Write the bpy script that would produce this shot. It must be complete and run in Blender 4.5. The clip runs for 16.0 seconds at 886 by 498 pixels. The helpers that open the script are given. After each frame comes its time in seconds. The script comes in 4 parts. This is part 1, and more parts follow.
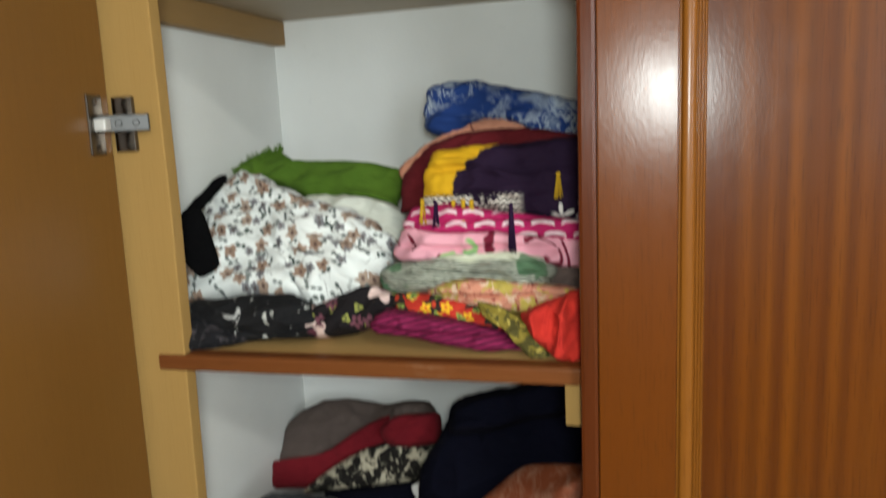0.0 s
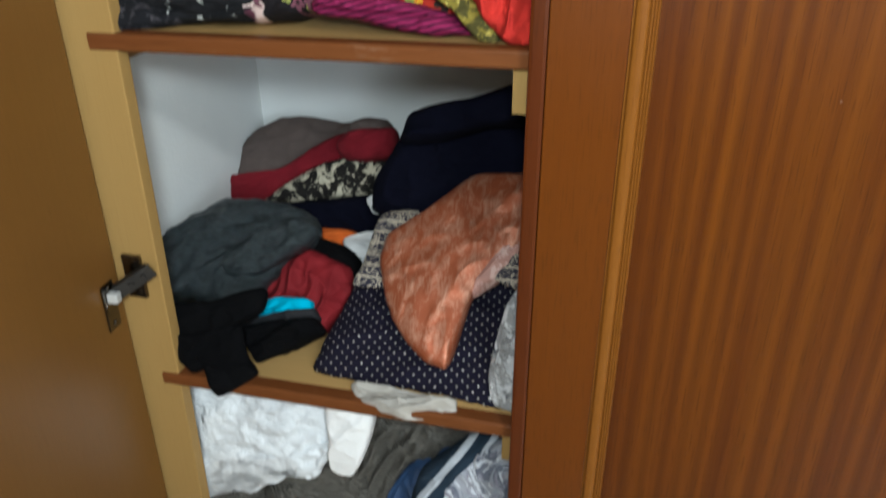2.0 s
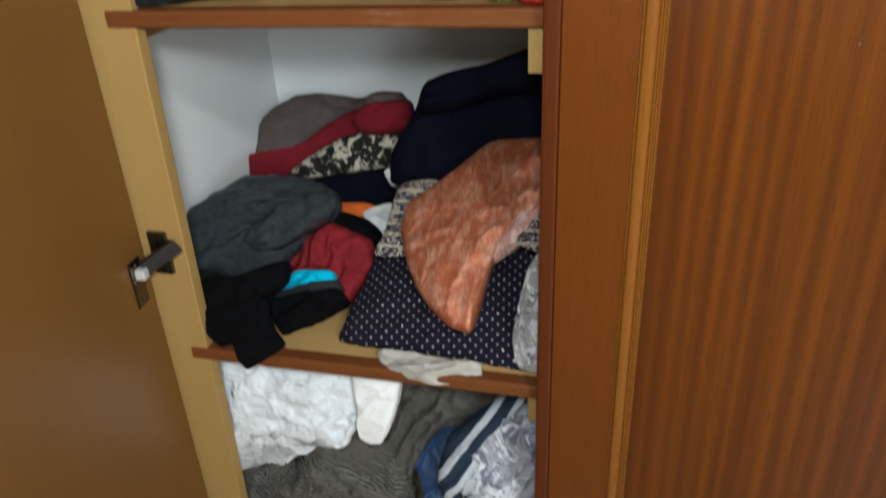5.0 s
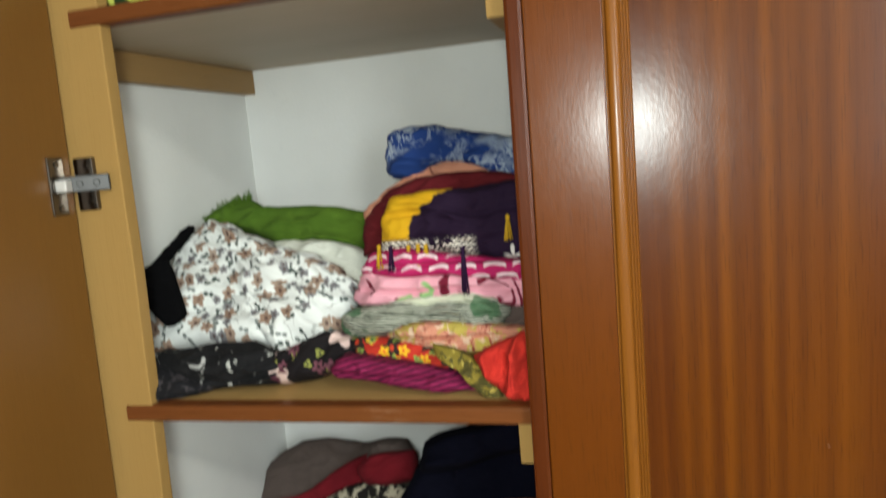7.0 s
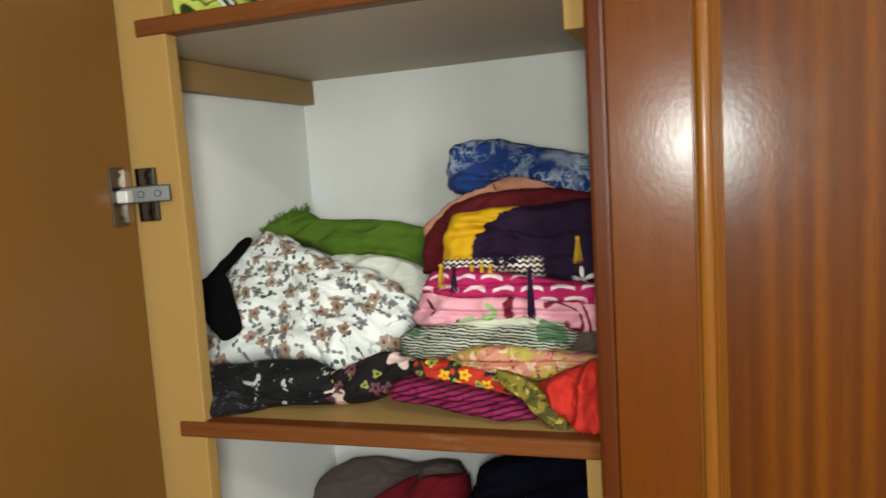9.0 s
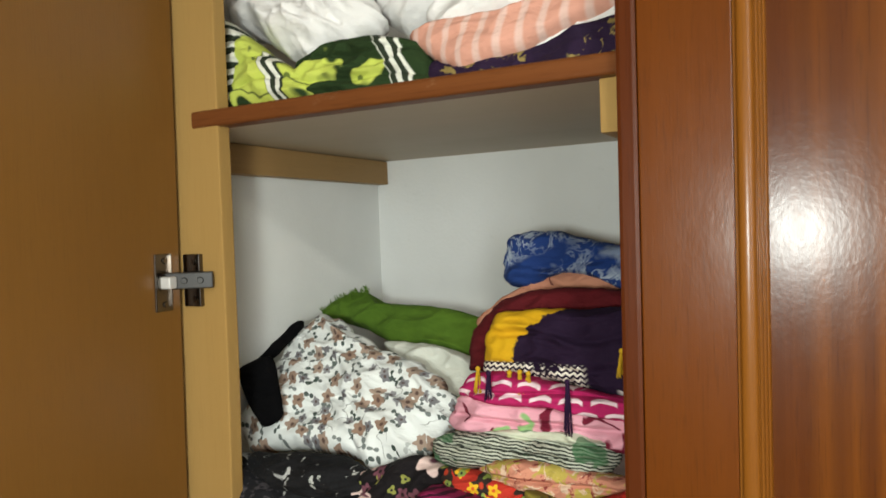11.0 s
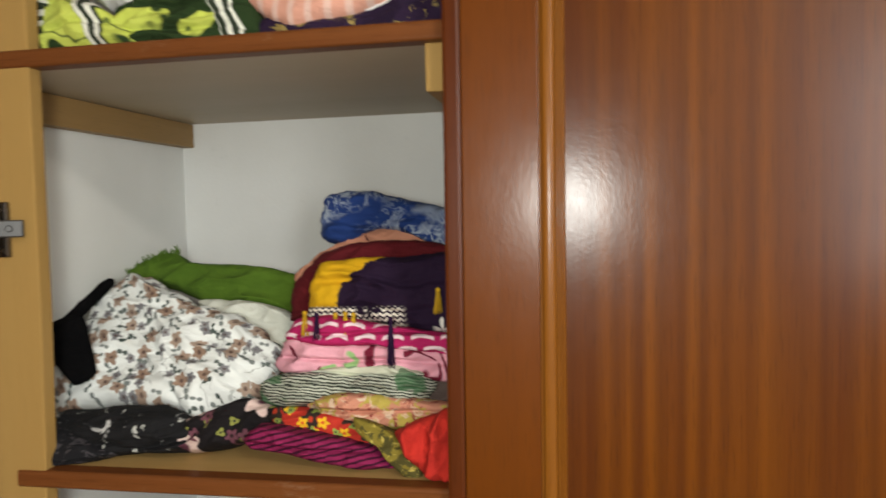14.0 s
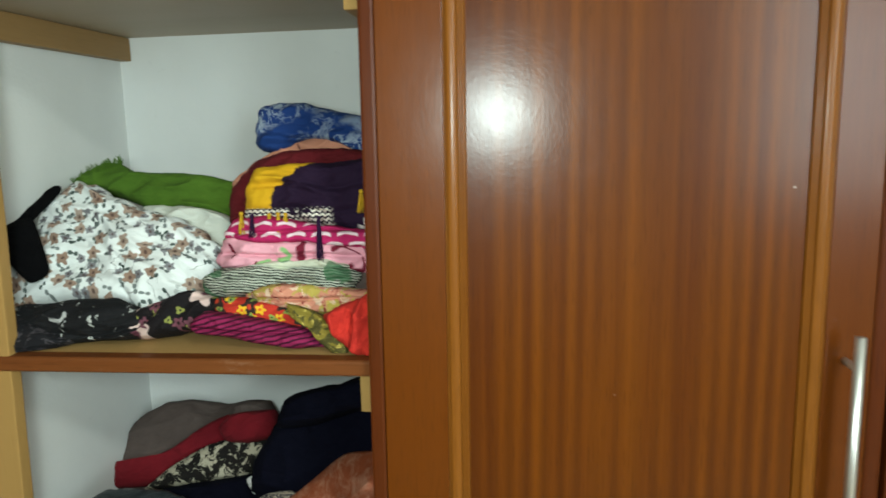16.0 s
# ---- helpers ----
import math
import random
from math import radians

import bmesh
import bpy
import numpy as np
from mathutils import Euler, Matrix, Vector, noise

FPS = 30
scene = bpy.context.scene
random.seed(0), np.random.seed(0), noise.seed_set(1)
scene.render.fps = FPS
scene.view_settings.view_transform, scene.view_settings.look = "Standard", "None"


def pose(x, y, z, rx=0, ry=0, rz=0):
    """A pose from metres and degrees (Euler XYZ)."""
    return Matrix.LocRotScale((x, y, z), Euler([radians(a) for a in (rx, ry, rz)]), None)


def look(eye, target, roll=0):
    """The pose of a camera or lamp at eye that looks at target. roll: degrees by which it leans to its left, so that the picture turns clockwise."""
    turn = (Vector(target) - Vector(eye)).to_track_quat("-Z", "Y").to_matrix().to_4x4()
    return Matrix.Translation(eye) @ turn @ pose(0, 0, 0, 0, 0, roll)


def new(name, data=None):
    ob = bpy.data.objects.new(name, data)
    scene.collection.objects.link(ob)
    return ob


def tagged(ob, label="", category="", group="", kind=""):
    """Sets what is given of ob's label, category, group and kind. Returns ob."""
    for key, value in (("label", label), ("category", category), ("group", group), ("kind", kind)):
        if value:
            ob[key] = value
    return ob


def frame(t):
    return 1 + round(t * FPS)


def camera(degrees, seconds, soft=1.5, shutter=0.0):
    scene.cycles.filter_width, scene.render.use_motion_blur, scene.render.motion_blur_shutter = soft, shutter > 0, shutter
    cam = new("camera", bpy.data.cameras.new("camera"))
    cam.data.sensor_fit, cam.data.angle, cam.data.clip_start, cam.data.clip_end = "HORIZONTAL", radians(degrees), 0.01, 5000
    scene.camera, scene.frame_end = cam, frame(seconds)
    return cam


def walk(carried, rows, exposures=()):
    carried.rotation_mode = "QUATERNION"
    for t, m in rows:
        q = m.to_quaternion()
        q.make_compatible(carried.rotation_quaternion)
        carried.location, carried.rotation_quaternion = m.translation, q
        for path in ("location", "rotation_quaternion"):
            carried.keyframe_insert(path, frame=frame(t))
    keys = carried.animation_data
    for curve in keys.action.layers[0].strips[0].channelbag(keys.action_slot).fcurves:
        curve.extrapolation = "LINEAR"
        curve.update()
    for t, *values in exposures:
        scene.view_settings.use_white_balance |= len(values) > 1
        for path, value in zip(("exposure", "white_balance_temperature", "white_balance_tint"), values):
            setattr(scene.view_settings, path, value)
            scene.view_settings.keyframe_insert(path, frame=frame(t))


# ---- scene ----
cam = camera(61.6, 16.0, soft=1.6, shutter=0.65)
PATH = [
    (0, (0.065, -0.741, 1.375), (-0.453, 1.163, 1.05), -3.0),
    (0.5, (0.07, -0.747, 1.353), (-0.432, 1.116, 0.827), -2.5),
    (1, (0.067, -0.744, 1.317), (-0.408, 1.076, 0.637), -1.8),
    (1.5, (0.072, -0.734, 1.288), (-0.367, 1.044, 0.483), -1.1),
    (2, (0.103, -0.727, 1.278), (-0.348, 1.0, 0.374), -0.8),
    (2.5, (0.109, -0.743, 1.225), (-0.361, 0.882, 0.157), -0.0),
    (3, (0.114, -0.746, 1.199), (-0.369, 0.802, 0.028), -0.8),
    (3.2, (0.11, -0.746, 1.194), (-0.369, 0.791, 0.007), -1.3),
    (5.3, (0.098, -0.747, 1.277), (-0.401, 0.994, 0.428), -4.0),
    (5.5, (0.097, -0.744, 1.287), (-0.409, 1.024, 0.501), -4.2),
    (6, (0.098, -0.742, 1.305), (-0.415, 1.076, 0.647), -3.3),
    (6.5, (0.112, -0.742, 1.343), (-0.4, 1.141, 0.904), -3.9),
    (7, (0.126, -0.746, 1.396), (-0.397, 1.168, 1.139), -5.1),
    (7.5, (0.12, -0.727, 1.409), (-0.407, 1.196, 1.252), -5.2),
    (8, (0.12, -0.729, 1.412), (-0.426, 1.188, 1.255), -5.0),
    (8.5, (0.111, -0.726, 1.411), (-0.469, 1.179, 1.228), -4.7),
    (9, (0.095, -0.716, 1.405), (-0.543, 1.166, 1.183), -4.1),
    (9.5, (0.089, -0.68, 1.424), (-0.69, 1.151, 1.219), -1.2),
    (10, (0.154, -0.621, 1.432), (-0.808, 1.124, 1.267), -0.2),
    (10.2, (0.177, -0.6, 1.443), (-0.834, 1.121, 1.318), -0.8),
    (12.3, (0.138, -0.765, 1.439), (-0.498, 1.131, 1.449), -3.9),
    (12.5, (0.14, -0.772, 1.436), (-0.461, 1.136, 1.437), -3.2),
    (13, (0.13, -0.772, 1.435), (-0.423, 1.151, 1.418), -2.2),
    (13.5, (0.107, -0.767, 1.435), (-0.419, 1.162, 1.403), -1.3),
    (14, (0.138, -0.727, 1.402), (-0.232, 1.236, 1.307), -1.4),
    (14.5, (0.144, -0.71, 1.413), (-0.224, 1.251, 1.278), -4.1),
    (15, (0.144, -0.746, 1.399), (-0.254, 1.204, 1.2), -1.4),
    (15.5, (0.169, -0.799, 1.399), (-0.152, 1.153, 1.099), -0.6),
    (16, (0.194, -0.828, 1.39), (-0.049, 1.132, 1.074), -1.5),
]
walk(cam, [(t, look(eye, target, roll)) for t, eye, target, roll in PATH], exposures=[(0, 0.24, 6300, 5), (1.5, 0.36, 5800, 4), (2.5, 0.42, 5600, 2), (5.5, 0.38, 5900, 6), (6.5, 0.38, 6100, 2), (7.5, 0.28, 6600, 5), (9, 0.28, 6650, 5), (10.2, 0.36, 6200, 2), (12.3, 0.04, 7350, 11), (14, 0.14, 6800, 10), (14.7, 0.26, 6250, 2), (16, 0.28, 6000, -7)])

# light: a ceiling lamp in the room and the torch beside the lens
world = bpy.data.worlds.new("world")
scene.world = world
world.use_nodes = True
world.node_tree.nodes["Background"].inputs["Color"].default_value = (0.75, 0.85, 1.0, 1)
world.node_tree.nodes["Background"].inputs["Strength"].default_value = 0.15


def lamp(name, kind, m, watts, colour, size):
    data = bpy.data.lights.new(name, kind)
    data.energy, data.color = watts, colour
    if kind == "AREA":
        data.shape, data.size = "DISK", size
    else:
        data.shadow_soft_size, data.spot_size, data.spot_blend = size, radians(160), 1.0
    ob = new(name, data)
    ob.matrix_world = m
    return ob


lamp("torch", "SPOT", look((0.115, -0.87, 1.42), (-0.25, 0.2, 1.2)), 24.5, (0.965, 1.0, 0.97), 0.054)
lamp("ceiling_lamp_light", "AREA", pose(1.3, -2.15, 2.575), 36, (1.0, 0.95, 0.88), 0.34)

sky = lamp("window_light", "AREA", pose(1.55, -2.63, 1.6, 90, 0, 0), 28, (0.94, 0.97, 1.0), 0.7)
sky.data.shape, sky.data.size_y = "RECTANGLE", 1.0

# levels: shelf tops, floor, and the inner faces of the wardrobe
ZA, ZB, ZC, ZD = 1.593, 1.123, 0.658, 0.088
LEFT, BACK, RIGHT = -0.575, 0.524, 0.012


# ---- materials ----
class Net:
    """A node material under construction."""

    def __init__(self, name):
        self.mat = bpy.data.materials.new(name)
        self.mat.use_nodes = True
        self.t = self.mat.node_tree
        self.b = self.t.nodes["Principled BSDF"]
        self.pos = self.n("ShaderNodeTexCoord").outputs["Object"]

    def n(self, kind, **props):
        node = self.t.nodes.new(kind)
        for k, v in props.items():
            setattr(node, k, v)
        return node

    def put(self, socket, value):
        if isinstance(value, bpy.types.NodeSocket):
            self.t.links.new(value, socket)
        elif isinstance(value, tuple) and len(value) == 3 and socket.type == "RGBA":
            socket.default_value = (*value, 1)
        else:
            socket.default_value = value

    def map(self, scale=(1, 1, 1), turn=0, vec=None, shift=(0, 0, 0)):
        m = self.n("ShaderNodeMapping")
        self.put(m.inputs["Vector"], vec or self.pos)
        m.inputs["Scale"].default_value = scale
        m.inputs["Rotation"].default_value = (0, 0, radians(turn))
        m.inputs["Location"].default_value = shift
        return m.outputs[0]

    def noise(self, scale, vec=None, detail=3.0, rough=0.55, distort=0.0):
        x = self.n("ShaderNodeTexNoise")
        self.put(x.inputs["Vector"], vec or self.pos)
        x.inputs["Scale"].default_value, x.inputs["Detail"].default_value = scale, detail
        x.inputs["Roughness"].default_value, x.inputs["Distortion"].default_value = rough, distort
        return x.outputs["Fac"]

    def warp(self, amount, scale, vec=None):
        x = self.n("ShaderNodeTexNoise")
        self.put(x.inputs["Vector"], vec or self.pos)
        x.inputs["Scale"].default_value = scale
        return self.vmath("MULTIPLY_ADD", x.outputs["Color"], (amount,) * 3, vec or self.pos)

    def vmath(self, op, a, b=None, c=None):
        x = self.n("ShaderNodeVectorMath", operation=op)
        for i, v in enumerate((a, b, c)):
            if v is not None:
                self.put(x.inputs[i], v)
        return x.outputs["Value"] if op in ("LENGTH", "DISTANCE", "DOT_PRODUCT") else x.outputs["Vector"]

    def math(self, op, a, b=0.0, c=0.0):
        x = self.n("ShaderNodeMath", operation=op)
        for i, v in enumerate((a, b, c)):
            self.put(x.inputs[i], v)
        return x.outputs[0]

    def split(self, vec):
        x = self.n("ShaderNodeSeparateXYZ")
        self.put(x.inputs[0], vec)
        return x.outputs

    def split3(self):
        """The place with height and depth swapped, for prints on upright faces."""
        x, y, z = self.split(self.pos)
        c = self.n("ShaderNodeCombineXYZ")
        for i, v in enumerate((x, z, y)):
            self.put(c.inputs[i], v)
        return c.outputs[0]

    def step(self, value, low, high):
        x = self.n("ShaderNodeMapRange", clamp=True)
        for i, v in enumerate((value, low, high, 0.0, 1.0)):
            self.put(x.inputs[i], v)
        return x.outputs[0]

    def mix(self, fac, a, b):
        x = self.n("ShaderNodeMix", data_type="RGBA")
        self.put(x.inputs[0], fac)
        self.put(x.inputs[6], a)
        self.put(x.inputs[7], b)
        return x.outputs[2]

    def voronoi(self, scale, vec=None, feature="F1"):
        x = self.n("ShaderNodeTexVoronoi", feature=feature, voronoi_dimensions="2D")
        self.put(x.inputs["Vector"], vec or self.pos)
        x.inputs["Scale"].default_value = scale
        return x.outputs

    def wave(self, scale, turn=0, distort=0.0, dscale=1.0, vec=None):
        x = self.n("ShaderNodeTexWave", wave_type="BANDS", bands_direction="Y")
        self.put(x.inputs["Vector"], self.map(turn=turn, vec=vec))
        x.inputs["Scale"].default_value, x.inputs["Distortion"].default_value = scale, distort
        x.inputs["Detail Scale"].default_value = dscale
        return x.outputs["Fac"]

    def flowers(self, scale, radius, petals=5, vec=None, depth=0.2):
        """A mask of scattered flowers, and one of their centres."""
        flat = self.vmath("MULTIPLY", vec or self.pos, (1, 1, 0.6))
        v = self.voronoi(scale, flat)
        off = self.split(self.vmath("SUBTRACT", self.vmath("MULTIPLY", flat, (scale,) * 3), self.vmath("MULTIPLY", v["Position"], (scale,) * 3)))
        angle = self.math("MULTIPLY_ADD", self.split(v["Color"])[2], 6.28, self.math("ARCTAN2", off[1], off[0]))
        lobe = self.math("COSINE", self.math("MULTIPLY", angle, float(petals)))
        edge = self.math("MULTIPLY_ADD", lobe, radius * depth, radius * (1 - depth))
        far = v["Distance"]
        return self.step(self.math("SUBTRACT", edge, far), 0.0, 0.03), self.step(far, radius * 0.3, radius * 0.18), v["Color"]

    def done(self, colour, rough=0.85, bump=None, depth=0.002, **more):
        self.put(self.b.inputs["Base Color"], colour)
        self.put(self.b.inputs["Roughness"], rough)
        if bump is not None:
            x = self.n("ShaderNodeBump")
            x.inputs["Strength"].default_value, x.inputs["Distance"].default_value = 1.0, depth
            self.put(x.inputs["Height"], bump)
            self.put(self.b.inputs["Normal"], x.outputs[0])
        for k, v in more.items():
            if k == "Sheen_Weight":
                self.put(self.b.inputs["Specular IOR Level"], 0.15 if rough == 0.95 or not isinstance(rough, float) or rough > 0.7 else 0.5)
                v = 0.0
            self.put(self.b.inputs[k.replace("_", " ")], v)
        return self.mat


def weave(net, fine=900.0):
    """Fine cloth relief: threads and soft creases."""
    creases = net.noise(38, net.map((1, 2.2, 1), 25), 4, 0.6)
    threads = net.noise(fine, None, 1)
    return net.math("MULTIPLY_ADD", threads, 0.12, creases)


def cloth(name, colour, dark=None, rough=0.9, sheen=0.12, depth=0.004, **more):
    net = Net(name)
    dark = dark or tuple(0.72 * c for c in colour)
    if rough > 0.6:
        more["Specular_IOR_Level"] = 0.22 if max(colour) > 0.05 else 0.08
    c = net.mix(net.step(net.noise(22, None, 5, 0.65), 0.3, 0.7), dark, colour)
    return net.done(c, rough, weave(net), depth, Sheen_Weight=sheen, Sheen_Roughness=0.5, **more)


def timber(name, dark, mid, light, along=2, coat=0.0, rough=0.45, bands=16.0, fleck=1.0, wear=0.0, ribbon=0.0):
    """Long-grained wood with streaks along one axis of the object."""
    net = Net(name)
    thin = [1.0, 1.0, 1.0]
    thin[along] = 0.02
    bent = net.warp(0.006, 1.3)
    wide = net.noise(bands, net.map(tuple(thin), vec=bent), 3, 0.55)
    thin[along] = 0.015
    lines = net.noise(140, net.map(tuple(thin), vec=bent), 4, 0.6)
    thin[along] = 0.05
    pores = net.noise(520, net.map(tuple(thin)), 2, 0.5)
    c = net.mix(net.step(wide, 0.3, 0.7), dark, light)
    c = net.mix(net.math("MULTIPLY", net.step(lines, 0.35, 0.7), 0.35), c, mid)
    if ribbon:
        across = net.math("MULTIPLY_ADD", net.noise(3.2, net.map((1, 1, 0.05)), 3), 16.0, net.math("MULTIPLY", net.split(bent)[0], 300.0))
        band = net.math("MULTIPLY_ADD", net.math("SINE", across), 0.5, 0.5)
        band = net.math("MULTIPLY", band, net.step(net.noise(5, net.map((1, 1, 0.2))), 0.25, 0.5))
        c = net.mix(net.math("MULTIPLY", band, ribbon), c, tuple(0.85 * v for v in dark))
    c = net.mix(net.math("MULTIPLY", net.step(pores, 0.56, 0.7), 0.35 * fleck), c, tuple(0.55 * v for v in dark))
    if coat > 0.5:
        nick = net.step(net.voronoi(21, net.map((1, 1, 1), 0, net.vmath("MULTIPLY", net.split3(), (1, 1, 0))))["Distance"], 0.028, 0.02)
        c = net.mix(net.math("MULTIPLY", nick, net.step(net.noise(5), 0.64, 0.66)), c, (0.45, 0.36, 0.28))
    if wear:
        rubbed = net.step(net.noise(30, net.map((0.35, 1, 1)), 6, 0.75), 0.6, 0.68)
        c = net.mix(net.math("MULTIPLY", rubbed, wear), c, (0.42, 0.30, 0.20))
    blot = net.noise(7, None, 3)
    r = net.math("MULTIPLY_ADD", blot, 0.15, rough - 0.07)
    relief = net.math("MULTIPLY_ADD", pores, 0.5, net.math("MULTIPLY", lines, 0.5))
    m = net.done(c, r, relief, 0.0003)
    if coat:
        net.put(net.b.inputs["Coat Weight"], 0.38 * coat)
        net.put(net.b.inputs["Specular IOR Level"], 0.07)
        net.put(net.b.inputs["Coat Roughness"], net.math("MULTIPLY_ADD", net.noise(60, net.map((1, 1, 0.6)), 4), 0.10, 0.165))
        b2 = net.n("ShaderNodeBump")
        b2.inputs["Strength"].default_value, b2.inputs["Distance"].default_value = 0.5, 0.00015
        net.put(b2.inputs["Height"], net.noise(280, net.map((1, 1, 0.7)), 2))
        net.put(net.b.inputs["Coat Normal"], b2.outputs[0])
    return m


def plaster(name, colour, tint):
    net = Net(name)
    c = net.mix(net.step(net.noise(3.5, None, 5, 0.6), 0.3, 0.75), tint, colour)
    scuff = net.step(net.noise(26, None, 5, 0.7), 0.66, 0.75)
    c = net.mix(net.math("MULTIPLY", scuff, 0.25), c, tuple(0.7 * v for v in tint))
    return net.done(c, 0.75, net.noise(160, None, 3), 0.0004)


M_DOOR = timber("lacquered_mahogany", (0.066, 0.0140, 0.0003), (0.118, 0.0305, 0.0006), (0.142, 0.040, 0.0008), 2, 0.9, 0.45, 40, ribbon=0.6)
M_STILE = timber("lacquered_mahogany_stile", (0.090, 0.0205, 0.0006), (0.122, 0.0315, 0.0009), (0.108, 0.0270, 0.0008), 2, 0.9, 0.45, 18)
M_EDGE = timber("mahogany_edging", (0.058, 0.012, 0.002), (0.095, 0.022, 0.004), (0.076, 0.017, 0.003), 2, 0.6, 0.4, 30)
M_MOULD = timber("light_moulding", (0.15, 0.048, 0.005), (0.225, 0.085, 0.011), (0.19, 0.067, 0.008), 2, 0.8, 0.4, 60)
M_NOSE = timber("mahogany_shelf_edge", (0.11, 0.034, 0.009), (0.165, 0.058, 0.017), (0.14, 0.046, 0.013), 0, 0.3, 0.45, 24, 1.0, 0.12)
M_BIRCH = timber("pale_varnished_plywood", (0.31, 0.188, 0.060), (0.34, 0.211, 0.071), (0.33, 0.204, 0.068), 2, 0.15, 0.5, 9, 0.3)
M_SHELF = timber("pale_shelf_board", (0.40, 0.25, 0.09), (0.46, 0.295, 0.115), (0.44, 0.28, 0.105), 0, 0.15, 0.45, 8, 0.3)
M_CLEAT = timber("brown_batten", (0.25, 0.145, 0.048), (0.31, 0.185, 0.066), (0.28, 0.165, 0.057), 1, 0.0, 0.6, 14, 0.6)
M_UNDER = timber("grey_board_underside", (0.36, 0.29, 0.19), (0.42, 0.34, 0.24), (0.40, 0.32, 0.22), 0, 0.0, 0.5, 8, 0.2)
M_INNER = timber("brown_door_laminate", (0.138, 0.060, 0.010), (0.165, 0.074, 0.014), (0.157, 0.069, 0.0125), 2, 0.0, 0.42, 5, 0.5)
M_PLINTH = timber("dark_plinth", (0.022, 0.007, 0.002), (0.050, 0.016, 0.005), (0.034, 0.011, 0.003), 0, 0.1, 0.45, 24, 1.0, 0.35)
M_PLASTER = plaster("white_plaster", (0.76, 0.77, 0.75), (0.68, 0.69, 0.67))
M_WALL = plaster("cream_wall", (0.52, 0.49, 0.44), (0.48, 0.45, 0.40))
M_CEIL = plaster("ceiling_white", (0.8, 0.8, 0.78), (0.75, 0.75, 0.73))


def floor_tile():
    net = Net("cream_floor_tile")
    c = net.mix(net.step(net.noise(6, None, 6, 0.7), 0.3, 0.7), (0.50, 0.41, 0.30), (0.57, 0.48, 0.36))
    return net.done(c, 0.25, net.noise(60), 0.0003)


def metal():
    net = Net("nickel_plated_steel")
    return net.done(net.mix(net.noise(60, None, 4), (0.10, 0.088, 0.076), (0.19, 0.172, 0.155)), net.math("MULTIPLY_ADD", net.noise(120), 0.1, 0.13), None, Metallic=1.0)


M_TILE, M_METAL = floor_tile(), metal()
# plain metal link, whitened to carry its glint in the colour
M_LINK = Net("zinc_with_glint").done((0.62, 0.62, 0.60), 0.55, None, Metallic=0.4)
M_GLASS = Net("clear_glass").done((1.0, 1.0, 1.0), 0.02, None, Transmission_Weight=1.0)
# nickel of the hinge channel, the dark room's reflection put into its colour
M_NICKEL_SHADE = Net("nickel_dark_reflection").done((0.016, 0.014, 0.012), 0.4, None, Specular_IOR_Level=0.35)
M_ALU = Net("satin_aluminium").done((0.62, 0.62, 0.58), 0.38, None, Metallic=0.9)

# plain cloths
M_RED = cloth("red_cotton", (0.54, 0.030, 0.018), (0.34, 0.016, 0.012))
M_MAROON = cloth("maroon_cotton", (0.11, 0.008, 0.012))
M_BROWN = cloth("brown_cotton", (0.10, 0.07, 0.06))
M_GREEN = cloth("moss_wool", (0.085, 0.16, 0.016), (0.06, 0.12, 0.012), 0.95, 0.5)
M_CREAM = cloth("cream_cotton", (0.72, 0.74, 0.66), (0.64, 0.66, 0.58))
M_BLACK = cloth("black_cloth", (0.0026, 0.0026, 0.003), (0.002, 0.002, 0.0024), 0.95, 0.02)
M_WHITE = cloth("white_cotton", (0.80, 0.79, 0.77), (0.74, 0.73, 0.71), 0.9, 0.1)
M_TAUPE = cloth("taupe_wool", (0.115, 0.088, 0.078), (0.085, 0.064, 0.056), 0.95, 0.2)
M_RED_DARK = cloth("dark_red_wool", (0.18, 0.009, 0.016), (0.13, 0.006, 0.012), 0.95, 0.1)
M_RED_SHIRT = cloth("maroon_shirt", (0.20, 0.010, 0.014), (0.13, 0.007, 0.01), 0.8, 0.2)
M_NAVY = cloth("navy_wool", (0.0028, 0.003, 0.0085), (0.002, 0.0022, 0.0065), 0.95, 0.02)
M_NAVY_CLOTH = cloth("navy_fleece", (0.013, 0.017, 0.048), (0.008, 0.011, 0.032), 0.95, 0.1)
M_ORANGE = cloth("orange_cotton", (0.75, 0.15, 0.02))
M_CYAN = cloth("cyan_cotton", (0.02, 0.42, 0.62), (0.015, 0.35, 0.52))
M_CHARCOAL = cloth("charcoal_cotton", (0.028, 0.028, 0.030))
M_BLACK_SATIN = cloth("black_satin", (0.008, 0.009, 0.012), None, 0.35, 0.1)
M_BLUE_SATIN = cloth("steel_blue_satin", (0.035, 0.075, 0.17), (0.022, 0.05, 0.12), 0.35, 0.1)


def crushed():
    """White satin crushed into short sharp creases."""
    net = Net("white_satin")
    bump = None
    for size, turn, amount in ((26, 35, 1.0), (48, -25, 0.6), (90, 70, 0.3)):
        n = net.noise(size, net.map((1, 1.6, 1), turn, net.warp(0.02, 22)), 2, 0.5, 0.5)
        crease = net.math("MULTIPLY", net.math("ABSOLUTE", net.math("SUBTRACT", n, 0.5)), amount)
        bump = crease if bump is None else net.math("ADD", bump, crease)
    c = net.mix(net.noise(22), (0.64, 0.66, 0.67), (0.70, 0.72, 0.73))
    return net.done(c, 0.36, bump, 0.008)


M_SATIN = crushed()
M_DENIM = cloth("dark_denim", (0.014, 0.020, 0.036), (0.009, 0.013, 0.025), 0.9, 0.2)
M_GREY_CLOTH = cloth("beige_lining", (0.42, 0.39, 0.34), (0.30, 0.28, 0.25), 0.6, 0.1)


